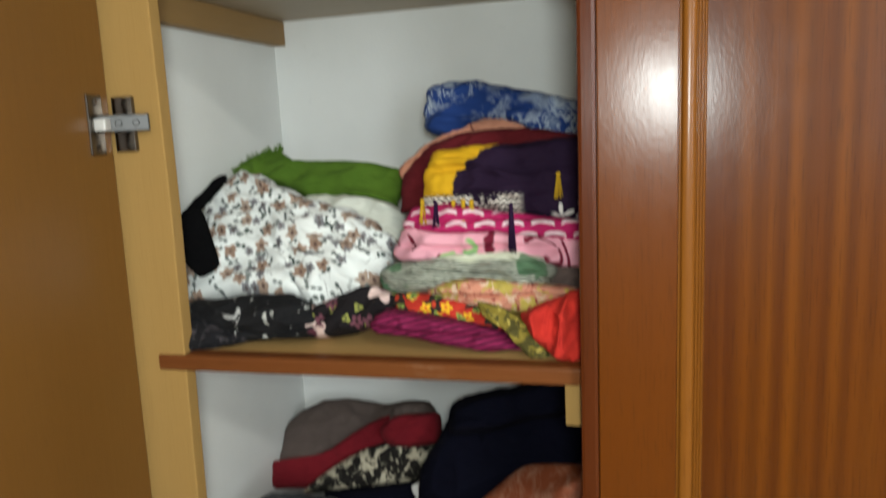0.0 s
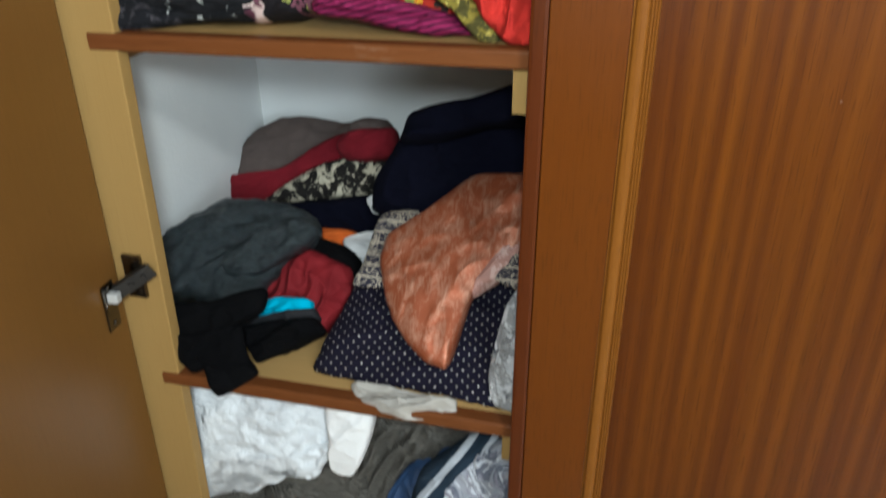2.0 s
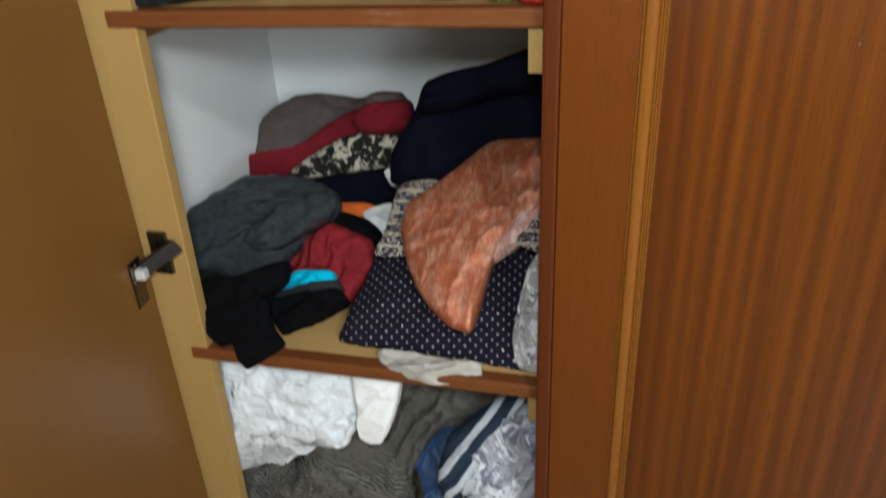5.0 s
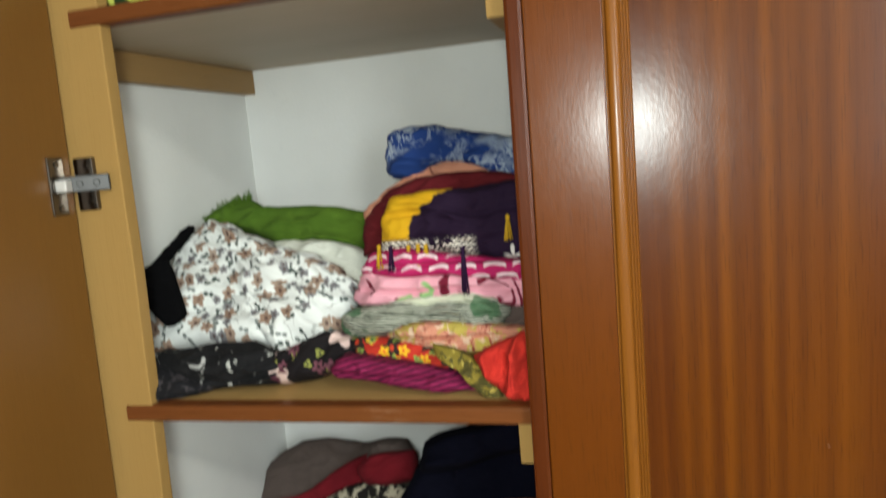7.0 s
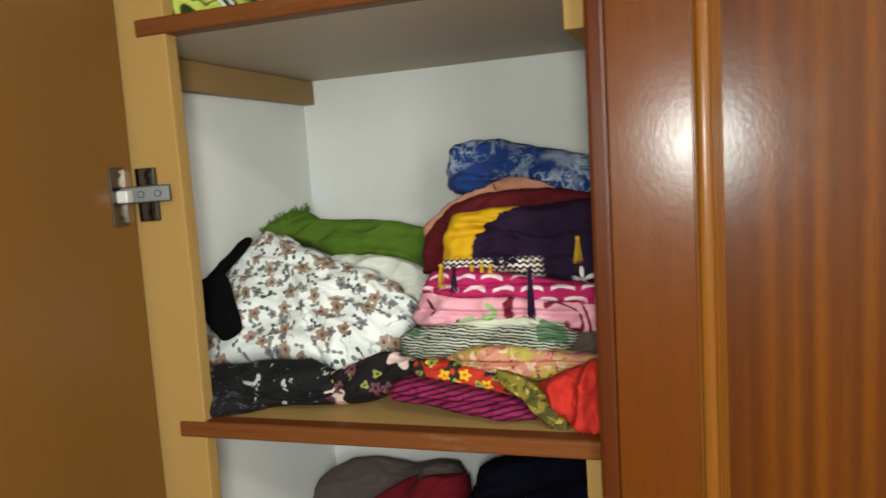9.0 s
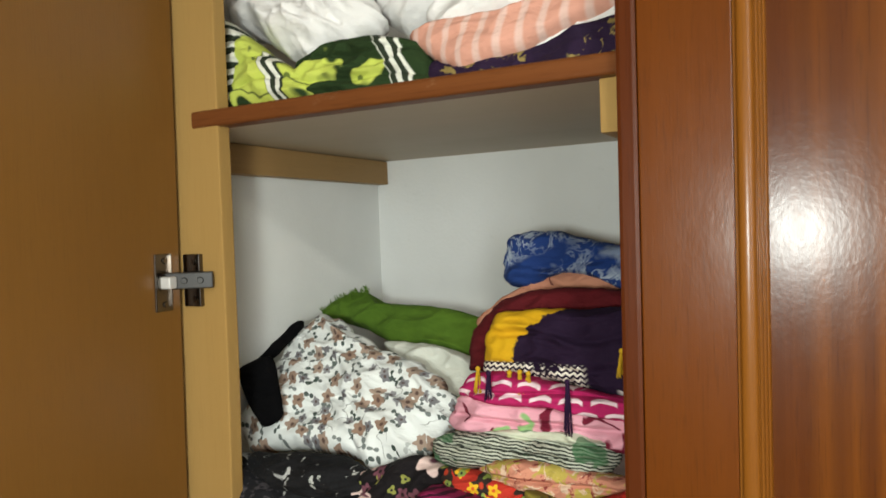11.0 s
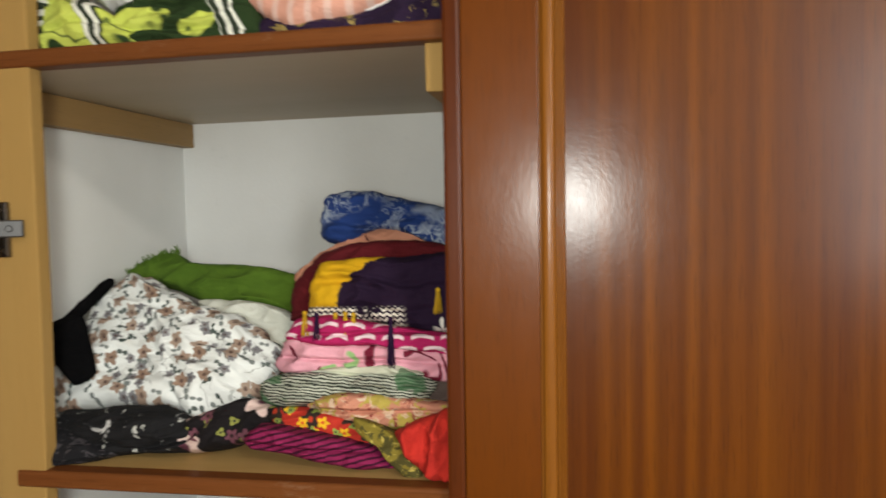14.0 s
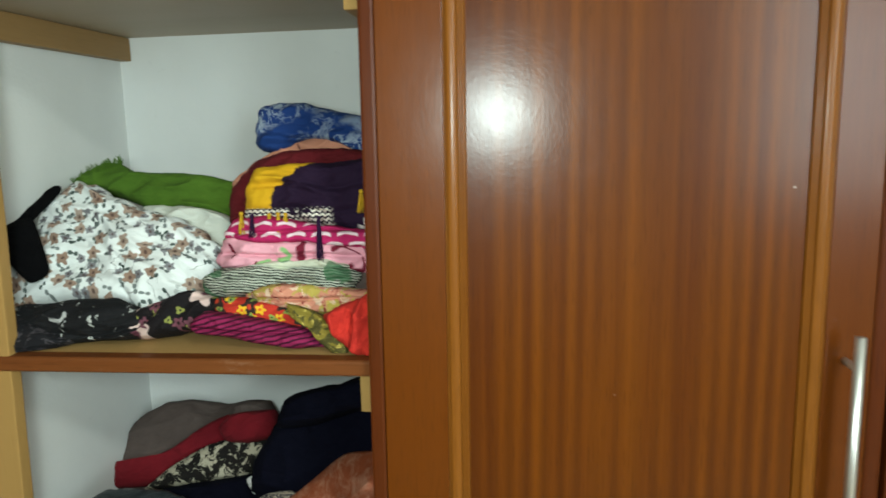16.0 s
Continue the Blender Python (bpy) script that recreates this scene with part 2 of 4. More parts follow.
# printed cloths
def floral():
    """Small brown and grey flowers, leaves and thin stems on white."""
    net = Net("brown_flower_print")
    p = net.vmath("MULTIPLY", net.warp(0.003, 40), (1, 1, 0))
    c = net.mix(net.noise(9), (0.72, 0.75, 0.73), (0.78, 0.81, 0.79))
    stem = net.math("ABSOLUTE", net.math("SUBTRACT", net.noise(34, p, 1, 0.5, 0.6), 0.5))
    stem = net.math("MULTIPLY", net.step(stem, 0.014, 0.007), net.step(net.noise(19, p, 1), 0.54, 0.57))
    c = net.mix(net.math("MULTIPLY", stem, 0.75), c, (0.13, 0.14, 0.13))
    for scale, turn, shift, cut in ((56, 30, 0.0, 0.50), (48, 104, 0.37, 0.55)):
        leaf, _, key = net.flowers(scale, 0.40, 2, net.map((1, 1, 1), turn, p, (shift, 0.1, 0)), 0.55)
        tone = net.mix(net.split(key)[2], (0.045, 0.065, 0.055), (0.20, 0.225, 0.215))
        c = net.mix(net.math("MULTIPLY", leaf, net.step(net.split(key)[0], cut, cut + 0.02)), c, tone)
    for scale, radius, shift, cut, one, two in ((43, 0.33, 0.53, 0.52, (0.17, 0.17, 0.18), (0.26, 0.26, 0.27)), (35, 0.38, 0.0, 0.27, (0.27, 0.175, 0.125), (0.37, 0.28, 0.22))):
        f1, mid, key = net.flowers(scale, radius, 5, net.map((1, 1, 1), 17, p, (shift, shift, 0)), 0.17)
        shown = net.step(net.split(key)[1], cut, cut + 0.02)
        c = net.mix(net.math("MULTIPLY", f1, shown), c, net.mix(net.split(key)[0], one, two))
        c = net.mix(net.math("MULTIPLY", net.math("MULTIPLY", mid, shown), 0.85), c, (0.075, 0.04, 0.035))
    return net.done(c, 0.85, weave(net), 0.004, Sheen_Weight=0.1)


def polka():
    net = Net("silver_dot_navy")
    p = net.split(net.map((96, 96, 96), 38))
    gx, gy = (net.math("SUBTRACT", net.math("FRACT", v), 0.5) for v in p[:2])
    far = net.math("ADD", net.math("ABSOLUTE", gx), net.math("ABSOLUTE", gy))
    dot = net.step(far, 0.19, 0.14)
    hole = net.step(far, 0.07, 0.05)
    dot = net.math("SUBTRACT", dot, net.math("MULTIPLY", hole, 0.7))
    shade = net.noise(30)
    c = net.mix(shade, (0.004, 0.003, 0.009), (0.007, 0.005, 0.015))
    c = net.mix(dot, c, (0.40, 0.37, 0.33))
    return net.done(c, net.math("SUBTRACT", 0.85, net.math("MULTIPLY", dot, 0.45)), weave(net), 0.003, Metallic=net.math("MULTIPLY", dot, 0.5), Specular_IOR_Level=0.2)


def scroll_band():
    net = Net("scroll_border")
    swirl = net.step(net.math("ABSOLUTE", net.math("SUBTRACT", net.noise(80, None, 1, 0.5, 1.8), 0.5)), 0.040, 0.024)
    lines = net.step(net.wave(17), 0.93, 0.97)
    c = net.mix(net.math("MAXIMUM", swirl, lines), (0.012, 0.010, 0.022), (0.42, 0.36, 0.27))
    return net.done(c, 0.8, weave(net), 0.003)


def stripes(name, a, b, scale, turn=0, distort=1.5, level=0.5, soft=0.12, dscale=1.0):
    net = Net(name)
    w = net.step(net.wave(scale, turn, distort, dscale), level - soft, level + soft)
    c = net.mix(w, a, b)
    c = net.mix(net.math("MULTIPLY", net.noise(30), 0.35), c, tuple(0.6 * v for v in a))
    return net.done(c, 0.85, weave(net), 0.004, Sheen_Weight=0.2)


def patches(name, ground, colours, scale, warp=0.02, wscale=20, level=0.52, rough=0.85):
    """Cloth printed with irregular blots of several colours, one over another."""
    net = Net(name)
    c = net.mix(net.noise(25), ground, tuple(0.75 * v for v in ground))
    for i, (tone, size, cut) in enumerate(colours):
        p = net.map((1, 1, 0.4), 40 * i + 10, net.warp(warp, wscale), (0.13 * i, 0.07 * i, 0))
        c = net.mix(net.step(net.noise(size * scale, p, 4, 0.6, 0.6), cut, cut + 0.03), c, tone)
    return net.done(c, rough, weave(net), 0.004, Sheen_Weight=0.03, Specular_IOR_Level=0.22)


def blossoms(name, ground, sets, rough=0.85):
    """Cloth printed with flowers: (scale, radius, petals, colour, centre colour)."""
    net = Net(name)
    p = net.warp(0.01, 25)
    c = net.mix(net.noise(25), ground, tuple(0.75 * v for v in ground))
    for i, (scale, radius, petals, tone, heart) in enumerate(sets):
        f, m, key = net.flowers(scale, radius, petals, net.map((1, 1, 1), 33 * i, p, (0.21 * i, 0.1 * i, 0)))
        c = net.mix(f, c, tone)
        c = net.mix(m, c, heart)
    return net.done(c, rough, weave(net), 0.004, Sheen_Weight=0.03, Specular_IOR_Level=0.22)


def copper():
    net = Net("copper_brocade")
    rub = net.noise(80, net.map((1, 0.45, 1), -35), 7, 0.8, 0.6)
    threads = net.noise(420, net.map((1, 0.15, 1), 20), 2)
    c = net.mix(net.step(rub, 0.46, 0.68), (0.33, 0.085, 0.032), (0.58, 0.33, 0.22))
    c = net.mix(net.math("MULTIPLY", threads, 0.4), c, (0.26, 0.07, 0.03))
    return net.done(c, 0.42, net.math("MULTIPLY_ADD", rub, 0.5, net.math("MULTIPLY", weave(net), 0.4)), 0.0022, Metallic=0.5)


def waxed():
    net = Net("waxed_denim")
    rub = net.noise(85, net.map((1, 3.0, 1), -30), 7, 0.78)
    # pale streaks are rubbed patches plus sheen highlights painted into the colour
    c = net.mix(net.step(rub, 0.42, 0.72), (0.006, 0.009, 0.011), (0.058, 0.076, 0.080))
    return net.done(c, net.math("MULTIPLY_ADD", rub, -0.35, 0.50), net.math("MULTIPLY_ADD", rub, 0.6, weave(net)), 0.006)


def crinkle():
    net = Net("crinkled_taupe")
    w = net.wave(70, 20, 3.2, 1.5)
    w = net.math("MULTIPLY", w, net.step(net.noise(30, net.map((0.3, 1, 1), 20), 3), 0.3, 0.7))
    # crease shade painted in: the same wave darkens valleys and pales crests
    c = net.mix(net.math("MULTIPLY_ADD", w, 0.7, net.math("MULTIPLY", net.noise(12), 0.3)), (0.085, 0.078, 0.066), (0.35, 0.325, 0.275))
    return net.done(c, 0.9, net.math("MULTIPLY_ADD", w, 0.8, weave(net)), 0.014, Sheen_Weight=0.2)


def sequins():
    net = Net("grey_sequins")
    v = net.voronoi(300)
    spark = net.step(net.split(v["Color"])[0], 0.72, 0.76)
    c = net.mix(spark, net.mix(net.noise(40, None, 5), (0.018, 0.018, 0.022), (0.10, 0.10, 0.12)), (0.6, 0.62, 0.65))
    return net.done(c, net.math("MULTIPLY_ADD", spark, -0.55, 0.8), weave(net), 0.005, Metallic=net.math("MULTIPLY", spark, 0.8))


def purple_shawl():
    """Dark purple, a ragged yellow corner, a band of zigzag lines below it and white petals at the other end."""
    net = Net("purple_yellow_shawl")
    px, py, _ = net.split(net.pos)
    x, y, _ = net.split(net.vmath("SUBTRACT", net.warp(0.03, 22), (0.015, 0.015, 0)))
    c = net.mix(net.noise(20), (0.012, 0.005, 0.017), (0.019, 0.008, 0.026))
    edge = net.math("SUBTRACT", x, net.math("MULTIPLY", net.math("MAXIMUM", net.math("SUBTRACT", y, 0.012), 0.0), 1.6))
    edge = net.math("MULTIPLY_ADD", net.math("SUBTRACT", net.noise(60, None, 3), 0.5), 0.03, edge)
    c = net.mix(net.step(edge, -0.050, -0.053), c, net.mix(net.noise(40, None, 3), (0.50, 0.27, 0.008), (0.66, 0.39, 0.014)))
    zig = net.math("MULTIPLY", net.math("PINGPONG", px, 0.004), 0.8)
    rows = net.math("FRACT", net.math("MULTIPLY", net.math("ADD", py, zig), 170.0))
    zone = net.math("MULTIPLY", net.step(py, -0.010, -0.012), net.math("MULTIPLY", net.step(x, 0.045, 0.035), net.step(net.noise(30, None, 2), 0.38, 0.42)))
    c = net.mix(zone, c, net.mix(net.step(rows, 0.45, 0.55), (0.015, 0.006, 0.02), (0.75, 0.70, 0.60)))
    petal, _, _ = net.flowers(26, 0.42, 5, None, 0.5)
    rim = net.math("MULTIPLY", petal, net.math("MULTIPLY", net.step(px, 0.070, 0.076), net.step(py, -0.012, -0.016)))
    c = net.mix(rim, c, (0.66, 0.63, 0.58))
    return net.done(c, 0.85, weave(net), 0.003, Sheen_Weight=0.05)


M_SCROLL = scroll_band()
M_FLORAL, M_POLKA, M_COPPER, M_LEATHER = floral(), polka(), copper(), waxed()
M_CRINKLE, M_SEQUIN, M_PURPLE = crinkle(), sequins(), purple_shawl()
M_MAGENTA_STRIPE = stripes("magenta_stripe", (0.045, 0.005, 0.020), (0.27, 0.018, 0.085), 52, -14, 3.0, 0.35, 0.2)
M_PEACH_STRIPE = stripes("peach_check", (0.68, 0.34, 0.25), (0.74, 0.52, 0.45), 15, 100, 0.6, 0.72, 0.2)
M_RED_FLORAL = blossoms("red_flower_print", (0.50, 0.035, 0.02), [(30, 0.42, 5, (0.03, 0.02, 0.015), (0.5, 0.05, 0.02)), (38, 0.3, 5, (0.72, 0.42, 0.02), (0.6, 0.1, 0.02)), (45, 0.25, 3, (0.25, 0.33, 0.07), (0.02, 0.02, 0.02))])
def dashes():
    """Rows of small white crescents on magenta."""
    net = Net("magenta_crescents")
    x, y, _ = net.split(net.warp(0.012, 30))
    row = net.math("MULTIPLY", y, 70.0)
    shift = net.math("MULTIPLY", net.math("FLOOR", row), 0.43)
    u = net.math("SUBTRACT", net.math("FRACT", net.math("MULTIPLY_ADD", x, 30.0, shift)), 0.5)
    v = net.math("SUBTRACT", net.math("FRACT", row), 0.5)
    bow = net.math("ABSOLUTE", net.math("ADD", v, net.math("MULTIPLY_ADD", net.math("MULTIPLY", u, u), 1.8, -0.12)))
    mark = net.math("MULTIPLY", net.step(bow, 0.19, 0.12), net.step(net.math("ABSOLUTE", u), 0.40, 0.34))
    ground = net.mix(net.noise(25), (0.46, 0.02, 0.12), (0.33, 0.012, 0.085))
    return net.done(net.mix(mark, ground, (0.78, 0.60, 0.64)), 0.85, weave(net), 0.004, Sheen_Weight=0.1)


def printed_stripe():
    """Fine black and white lines, with cream and green along the upper fold."""
    net = Net("black_white_line_print")
    lines = net.step(net.wave(88, 4, 6.0, 0.8), 0.36, 0.6)
    c = net.mix(lines, (0.040, 0.046, 0.036), (0.44, 0.46, 0.38))
    y = net.split(net.warp(0.03, 18))[1]
    top = net.step(y, 0.030, 0.034)
    c = net.mix(top, c, (0.56, 0.58, 0.45))
    leaf = net.step(net.noise(24, None, 2), 0.58, 0.61)
    c = net.mix(net.math("MULTIPLY", leaf, 0.8), c, (0.05, 0.14, 0.06))
    return net.done(c, 0.85, weave(net), 0.004, Sheen_Weight=0.1)


M_MAGENTA, M_STRIPE = dashes(), printed_stripe()


def brushed():
    """Pink cotton with a few curved dark red strokes and green leaves."""
    net = Net("pink_brush_print")
    c = net.mix(net.noise(25), (0.76, 0.38, 0.45), (0.64, 0.30, 0.37))
    curl = net.math("ABSOLUTE", net.math("SUBTRACT", net.noise(17, net.map((1, 1, 0.5), 25), 1, 0.5, 1.2), 0.5))
    stroke = net.math("MULTIPLY", net.step(curl, 0.040, 0.025), net.step(net.noise(30, None, 1), 0.50, 0.54))
    c = net.mix(stroke, c, (0.15, 0.012, 0.03))
    leaf = net.step(net.noise(21, net.map((1, 1, 0.5), 70, None, (0.4, 0.2, 0)), 2), 0.62, 0.645)
    c = net.mix(leaf, c, (0.25, 0.42, 0.17))
    return net.done(c, 0.85, weave(net), 0.004, Sheen_Weight=0.1)


def inked():
    """Blue cotton with loose grey-white line drawing."""
    net = Net("blue_line_print")
    c = net.mix(net.noise(25), (0.010, 0.032, 0.15), (0.016, 0.05, 0.20))
    field = net.step(net.noise(9, None, 2), 0.40, 0.52)
    wash = net.step(net.noise(16, net.map((1, 1, 0.5), 50), 3), 0.55, 0.62)
    c = net.mix(net.math("MULTIPLY", wash, 0.7), c, (0.25, 0.30, 0.38))
    for size, turn in ((24, 15), (38, 80)):
        n = net.noise(size, net.map((1, 1, 0.5), turn, net.warp(0.01, 30)), 3, 0.6, 0.8)
        ink = net.step(net.math("ABSOLUTE", net.math("SUBTRACT", n, 0.5)), 0.034, 0.014)
        c = net.mix(net.math("MULTIPLY", net.math("MULTIPLY", ink, field), 0.85), c, (0.38, 0.44, 0.52))
    return net.done(c, 0.85, weave(net), 0.004, Sheen_Weight=0.05, Specular_IOR_Level=0.25)


def lime(name, low, high, period, cut):
    """Lime terry with dark leaves, and a border of dark and white bars."""
    net = Net(name)
    x, y, _ = net.split(net.warp(0.02, 12))
    c = net.mix(net.noise(60, None, 4), (0.46, 0.53, 0.085), (0.57, 0.64, 0.13))
    big = net.noise(13, net.map((1, 1, 0.5), 20, net.warp(0.03, 14)), 2, 0.5)
    c = net.mix(net.step(big, cut, cut + 0.02), c, (0.022, 0.042, 0.014))
    line = net.step(net.math("ABSOLUTE", net.math("SUBTRACT", big, cut - 0.07)), 0.012, 0.007)
    c = net.mix(net.math("MULTIPLY", line, 0.8), c, (0.05, 0.08, 0.025))
    slant = net.math("MULTIPLY_ADD", y, 0.5, x)
    zone = net.math("MULTIPLY", net.step(slant, low, low + 0.002), net.step(slant, high, high - 0.002))
    hem = net.step(x, -0.018, -0.020)
    rungs = net.step(net.math("FRACT", net.math("MULTIPLY_ADD", net.noise(40), 0.6, net.math("MULTIPLY", y, 62.0))), 0.45, 0.52)
    c = net.mix(net.math("MULTIPLY", hem, 0.0 if low > 0.05 else 1.0), c, net.mix(rungs, (0.03, 0.04, 0.025), (0.72, 0.73, 0.64)))
    bars = net.step(net.math("FRACT", net.math("MULTIPLY", slant, period)), 0.48, 0.54)
    c = net.mix(zone, c, net.mix(bars, (0.03, 0.04, 0.025), (0.72, 0.73, 0.64)))
    return net.done(c, 0.95, weave(net), 0.006, Sheen_Weight=0.2)


M_PINK = brushed()
M_PEACH = patches("peach_speck", (0.66, 0.30, 0.19), [((0.12, 0.03, 0.03), 2.2, 0.66)], 22, 0.01)
M_PAISLEY = patches("peach_paisley", (0.60, 0.26, 0.17), [((0.42, 0.33, 0.07), 1.0, 0.52), ((0.62, 0.45, 0.32), 2.0, 0.56), ((0.25, 0.05, 0.04), 2.4, 0.6)], 40, 0.02, 40)
M_OLIVE = patches("olive_gold", (0.22, 0.17, 0.025), [((0.07, 0.06, 0.015), 1.0, 0.52), ((0.45, 0.36, 0.08), 2.4, 0.6)], 60)
M_BLUE = inked()
M_BLACK_PRINT = patches("black_leaf_print", (0.007, 0.007, 0.008), [((0.50, 0.51, 0.50), 1.0, 0.61), ((0.008, 0.008, 0.009), 3.2, 0.49), ((0.42, 0.43, 0.40), 3.6, 0.63)], 24, 0.03)
M_BLACK_FLORAL = blossoms("black_flower_print", (0.008, 0.006, 0.007), [(17, 0.36, 5, (0.62, 0.47, 0.43), (0.10, 0.03, 0.05)), (34, 0.22, 3, (0.24, 0.25, 0.06), (0.02, 0.02, 0.02)), (26, 0.25, 5, (0.14, 0.05, 0.07), (0.02, 0.01, 0.01))])
M_LIME = lime("lime_towel", 0.028, 0.052, 85.0, 0.60)
M_LIME_DARK = lime("lime_leaf_towel", 0.055, 0.085, 70.0, 0.41)
M_PURPLE_GOLD = patches("purple_gold_sprig", (0.022, 0.009, 0.032), [((0.26, 0.19, 0.06), 2.6, 0.57), ((0.016, 0.007, 0.024), 0.5, 0.5)], 28, 0.03)
M_BW_PRINT = patches("cream_scroll_print", (0.010, 0.008, 0.007), [((0.44, 0.40, 0.30), 1.3, 0.50), ((0.012, 0.010, 0.008), 2.6, 0.53), ((0.30, 0.28, 0.20), 4.0, 0.62)], 34, 0.03, 30)
M_MARBLE = patches("grey_marble", (0.40, 0.41, 0.45), [((0.16, 0.17, 0.21), 1.0, 0.54), ((0.66, 0.68, 0.72), 1.3, 0.50), ((0.10, 0.11, 0.14), 2.6, 0.62), ((0.30, 0.28, 0.33), 3.5, 0.58)], 26, 0.12, 14)
M_BORDER = stripes("teal_white_border", (0.022, 0.036, 0.055), (0.55, 0.58, 0.62), 11, 122, 2.5, 0.70, 0.06)
M_ZEBRA = stripes("zebra_print", (0.03, 0.034, 0.042), (0.34, 0.36, 0.39), 30, -8, 5.0, 0.5, 0.1)
M_TEAL = cloth("dark_teal_cotton", (0.018, 0.034, 0.055))
M_LACE = patches("black_lace", (0.008, 0.008, 0.010), [((0.05, 0.045, 0.05), 3.0, 0.55)], 30, 0.04)
M_YELLOW = stripes("yellow_check", (0.66, 0.57, 0.09), (0.70, 0.66, 0.36), 24, 10, 0.3, 0.8, 0.18)
M_SILVER = patches("silver_weave", (0.36, 0.35, 0.34), [((0.62, 0.61, 0.60), 2.0, 0.52), ((0.10, 0.10, 0.11), 2.6, 0.62)], 30, 0.02, rough=0.5)
M_FRAY = patches("frayed_denim", (0.016, 0.020, 0.045), [((0.55, 0.56, 0.60), 2.0, 0.56)], 26, 0.05, 30)
M_SILVER_PINK = patches("pink_brocade", (0.50, 0.27, 0.22), [((0.62, 0.42, 0.36), 2.0, 0.52)], 40, 0.02, rough=0.5)
M_CARD = Net("white_card").done((0.75, 0.76, 0.76), 0.5)
M_RING = Net("blue_print").done((0.10, 0.22, 0.55), 0.4)
M_YARN = cloth("yellow_yarn", (0.60, 0.36, 0.02))
M_YARN_DARK = cloth("purple_yarn", (0.03, 0.012, 0.04))


# ---- mesh helpers ----
def part(name, bm, material, parent=None, label="", smooth=False):
    """Links a bmesh as one mesh object under a thing or part."""
    me = bpy.data.meshes.new(name)
    bmesh.ops.recalc_face_normals(bm, faces=bm.faces)
    bm.to_mesh(me)
    bm.free()
    me.materials.append(material)
    if smooth:
        me.polygons.foreach_set("use_smooth", [True] * len(me.polygons))
    ob = new(name, me)
    ob.parent = parent
    if label:
        tagged(ob, label)
    return ob


def box(bm, x0, x1, y0, y1, z0, z1, soft=0.0):
    made = bmesh.ops.create_cube(bm, size=1, matrix=Matrix.Translation(((x0 + x1) / 2, (y0 + y1) / 2, (z0 + z1) / 2)) @ Matrix.Diagonal((x1 - x0, y1 - y0, z1 - z0, 1)))
    if soft:
        edges = {e for v in made["verts"] for e in v.link_edges}
        bmesh.ops.bevel(bm, geom=list(edges), offset=soft, segments=2, affect="EDGES", profile=0.6)
    return bm


def block(name, material, parent, x0, x1, y0, y1, z0, z1, soft=0.0015, label=""):
    return part(name, box(bmesh.new(), x0, x1, y0, y1, z0, z1, soft), material, parent, label)


def rod(bm, a, b, r0, r1=None, sides=10):
    a, b = Vector(a), Vector(b)
    m = Matrix.Translation((a + b) / 2) @ (b - a).to_track_quat("Z", "Y").to_matrix().to_4x4()
    bmesh.ops.create_cone(bm, cap_ends=True, segments=sides, radius1=r0, radius2=r0 if r1 is None else r1, depth=(b - a).length, matrix=m)
    return bm


def thing(name, label, category, kind="", m=None, group=""):
    ob = tagged(new(name), label, category, group, kind)
    if m is not None:
        ob.matrix_world = m
    return ob


# ---- the room ----
def slab(name, material, x0, x1, y0, y1, z0, z1, label):
    return tagged(block(name, material, None, x0, x1, y0, y1, z0, z1, 0), label, name.split("_")[0], "", "structure")


slab("floor", M_TILE, -1.5, 2.3, -2.6, 0.75, -0.1, 0.0, "cream ceramic tile floor of the room")
slab("ceiling", M_CEIL, -1.5, 2.3, -2.6, 0.75, 2.65, 2.75, "plain white painted ceiling")
bm = bmesh.new()
for x0, x1, z0, z1 in ((-1.5, 1.15, 0, 2.65), (1.95, 2.3, 0, 2.65), (1.15, 1.95, 0, 1.05), (1.15, 1.95, 2.15, 2.65)):
    box(bm, x0, x1, -2.7, -2.6, z0, z1)
tagged(part("wall_south", bm, M_WALL), "plain cream painted wall with a window", "wall", "", "structure")
window = thing("window_1", "plain white window that lets in daylight", "window", "structure")
for x0, x1, z0, z1 in ((1.15, 1.195, 1.05, 2.15), (1.905, 1.95, 1.05, 2.15), (1.195, 1.905, 1.05, 1.095), (1.195, 1.905, 2.105, 2.15), (1.53, 1.57, 1.095, 2.105)):
    block("window_frame", M_CEIL, window, x0, x1, -2.69, -2.645, z0, z1, 0.002)
for x0, x1 in ((1.195, 1.53), (1.57, 1.905)):
    block("pane", M_GLASS, window, x0, x1, -2.67, -2.666, 1.095, 2.105, 0).visible_shadow = False
block("window_sill", M_CEIL, window, 1.12, 1.98, -2.6, -2.56, 1.02, 1.05, 0.003)
slab("wall_west", M_WALL, -1.6, -1.5, -2.7, 0.75, 0, 2.65, "plain cream painted side wall")
slab("wall_east", M_WALL, 2.3, 2.4, -2.7, 0.75, 0, 2.65, "plain cream painted side wall")
slab("wall_north", M_WALL, -1.5, 2.3, 0.62, 0.75, 0, 2.65, "cream painted wall behind the wardrobe")
slab("wall_north_left", M_WALL, -1.5, -0.68, 0.0, 0.62, 0, 2.65, "cream painted wall beside the built-in wardrobe")
slab("wall_north_right", M_WALL, 1.17, 2.3, 0.0, 0.62, 0, 2.65, "cream painted wall beside the built-in wardrobe")

light = thing("ceiling_light", "round white ceiling lamp that lights the room", "lamp")
bm = rod(bmesh.new(), (1.3, -2.15, 2.585), (1.3, -2.15, 2.65), 0.2, 0.2, 40)
part("base", bm, M_CEIL, light)

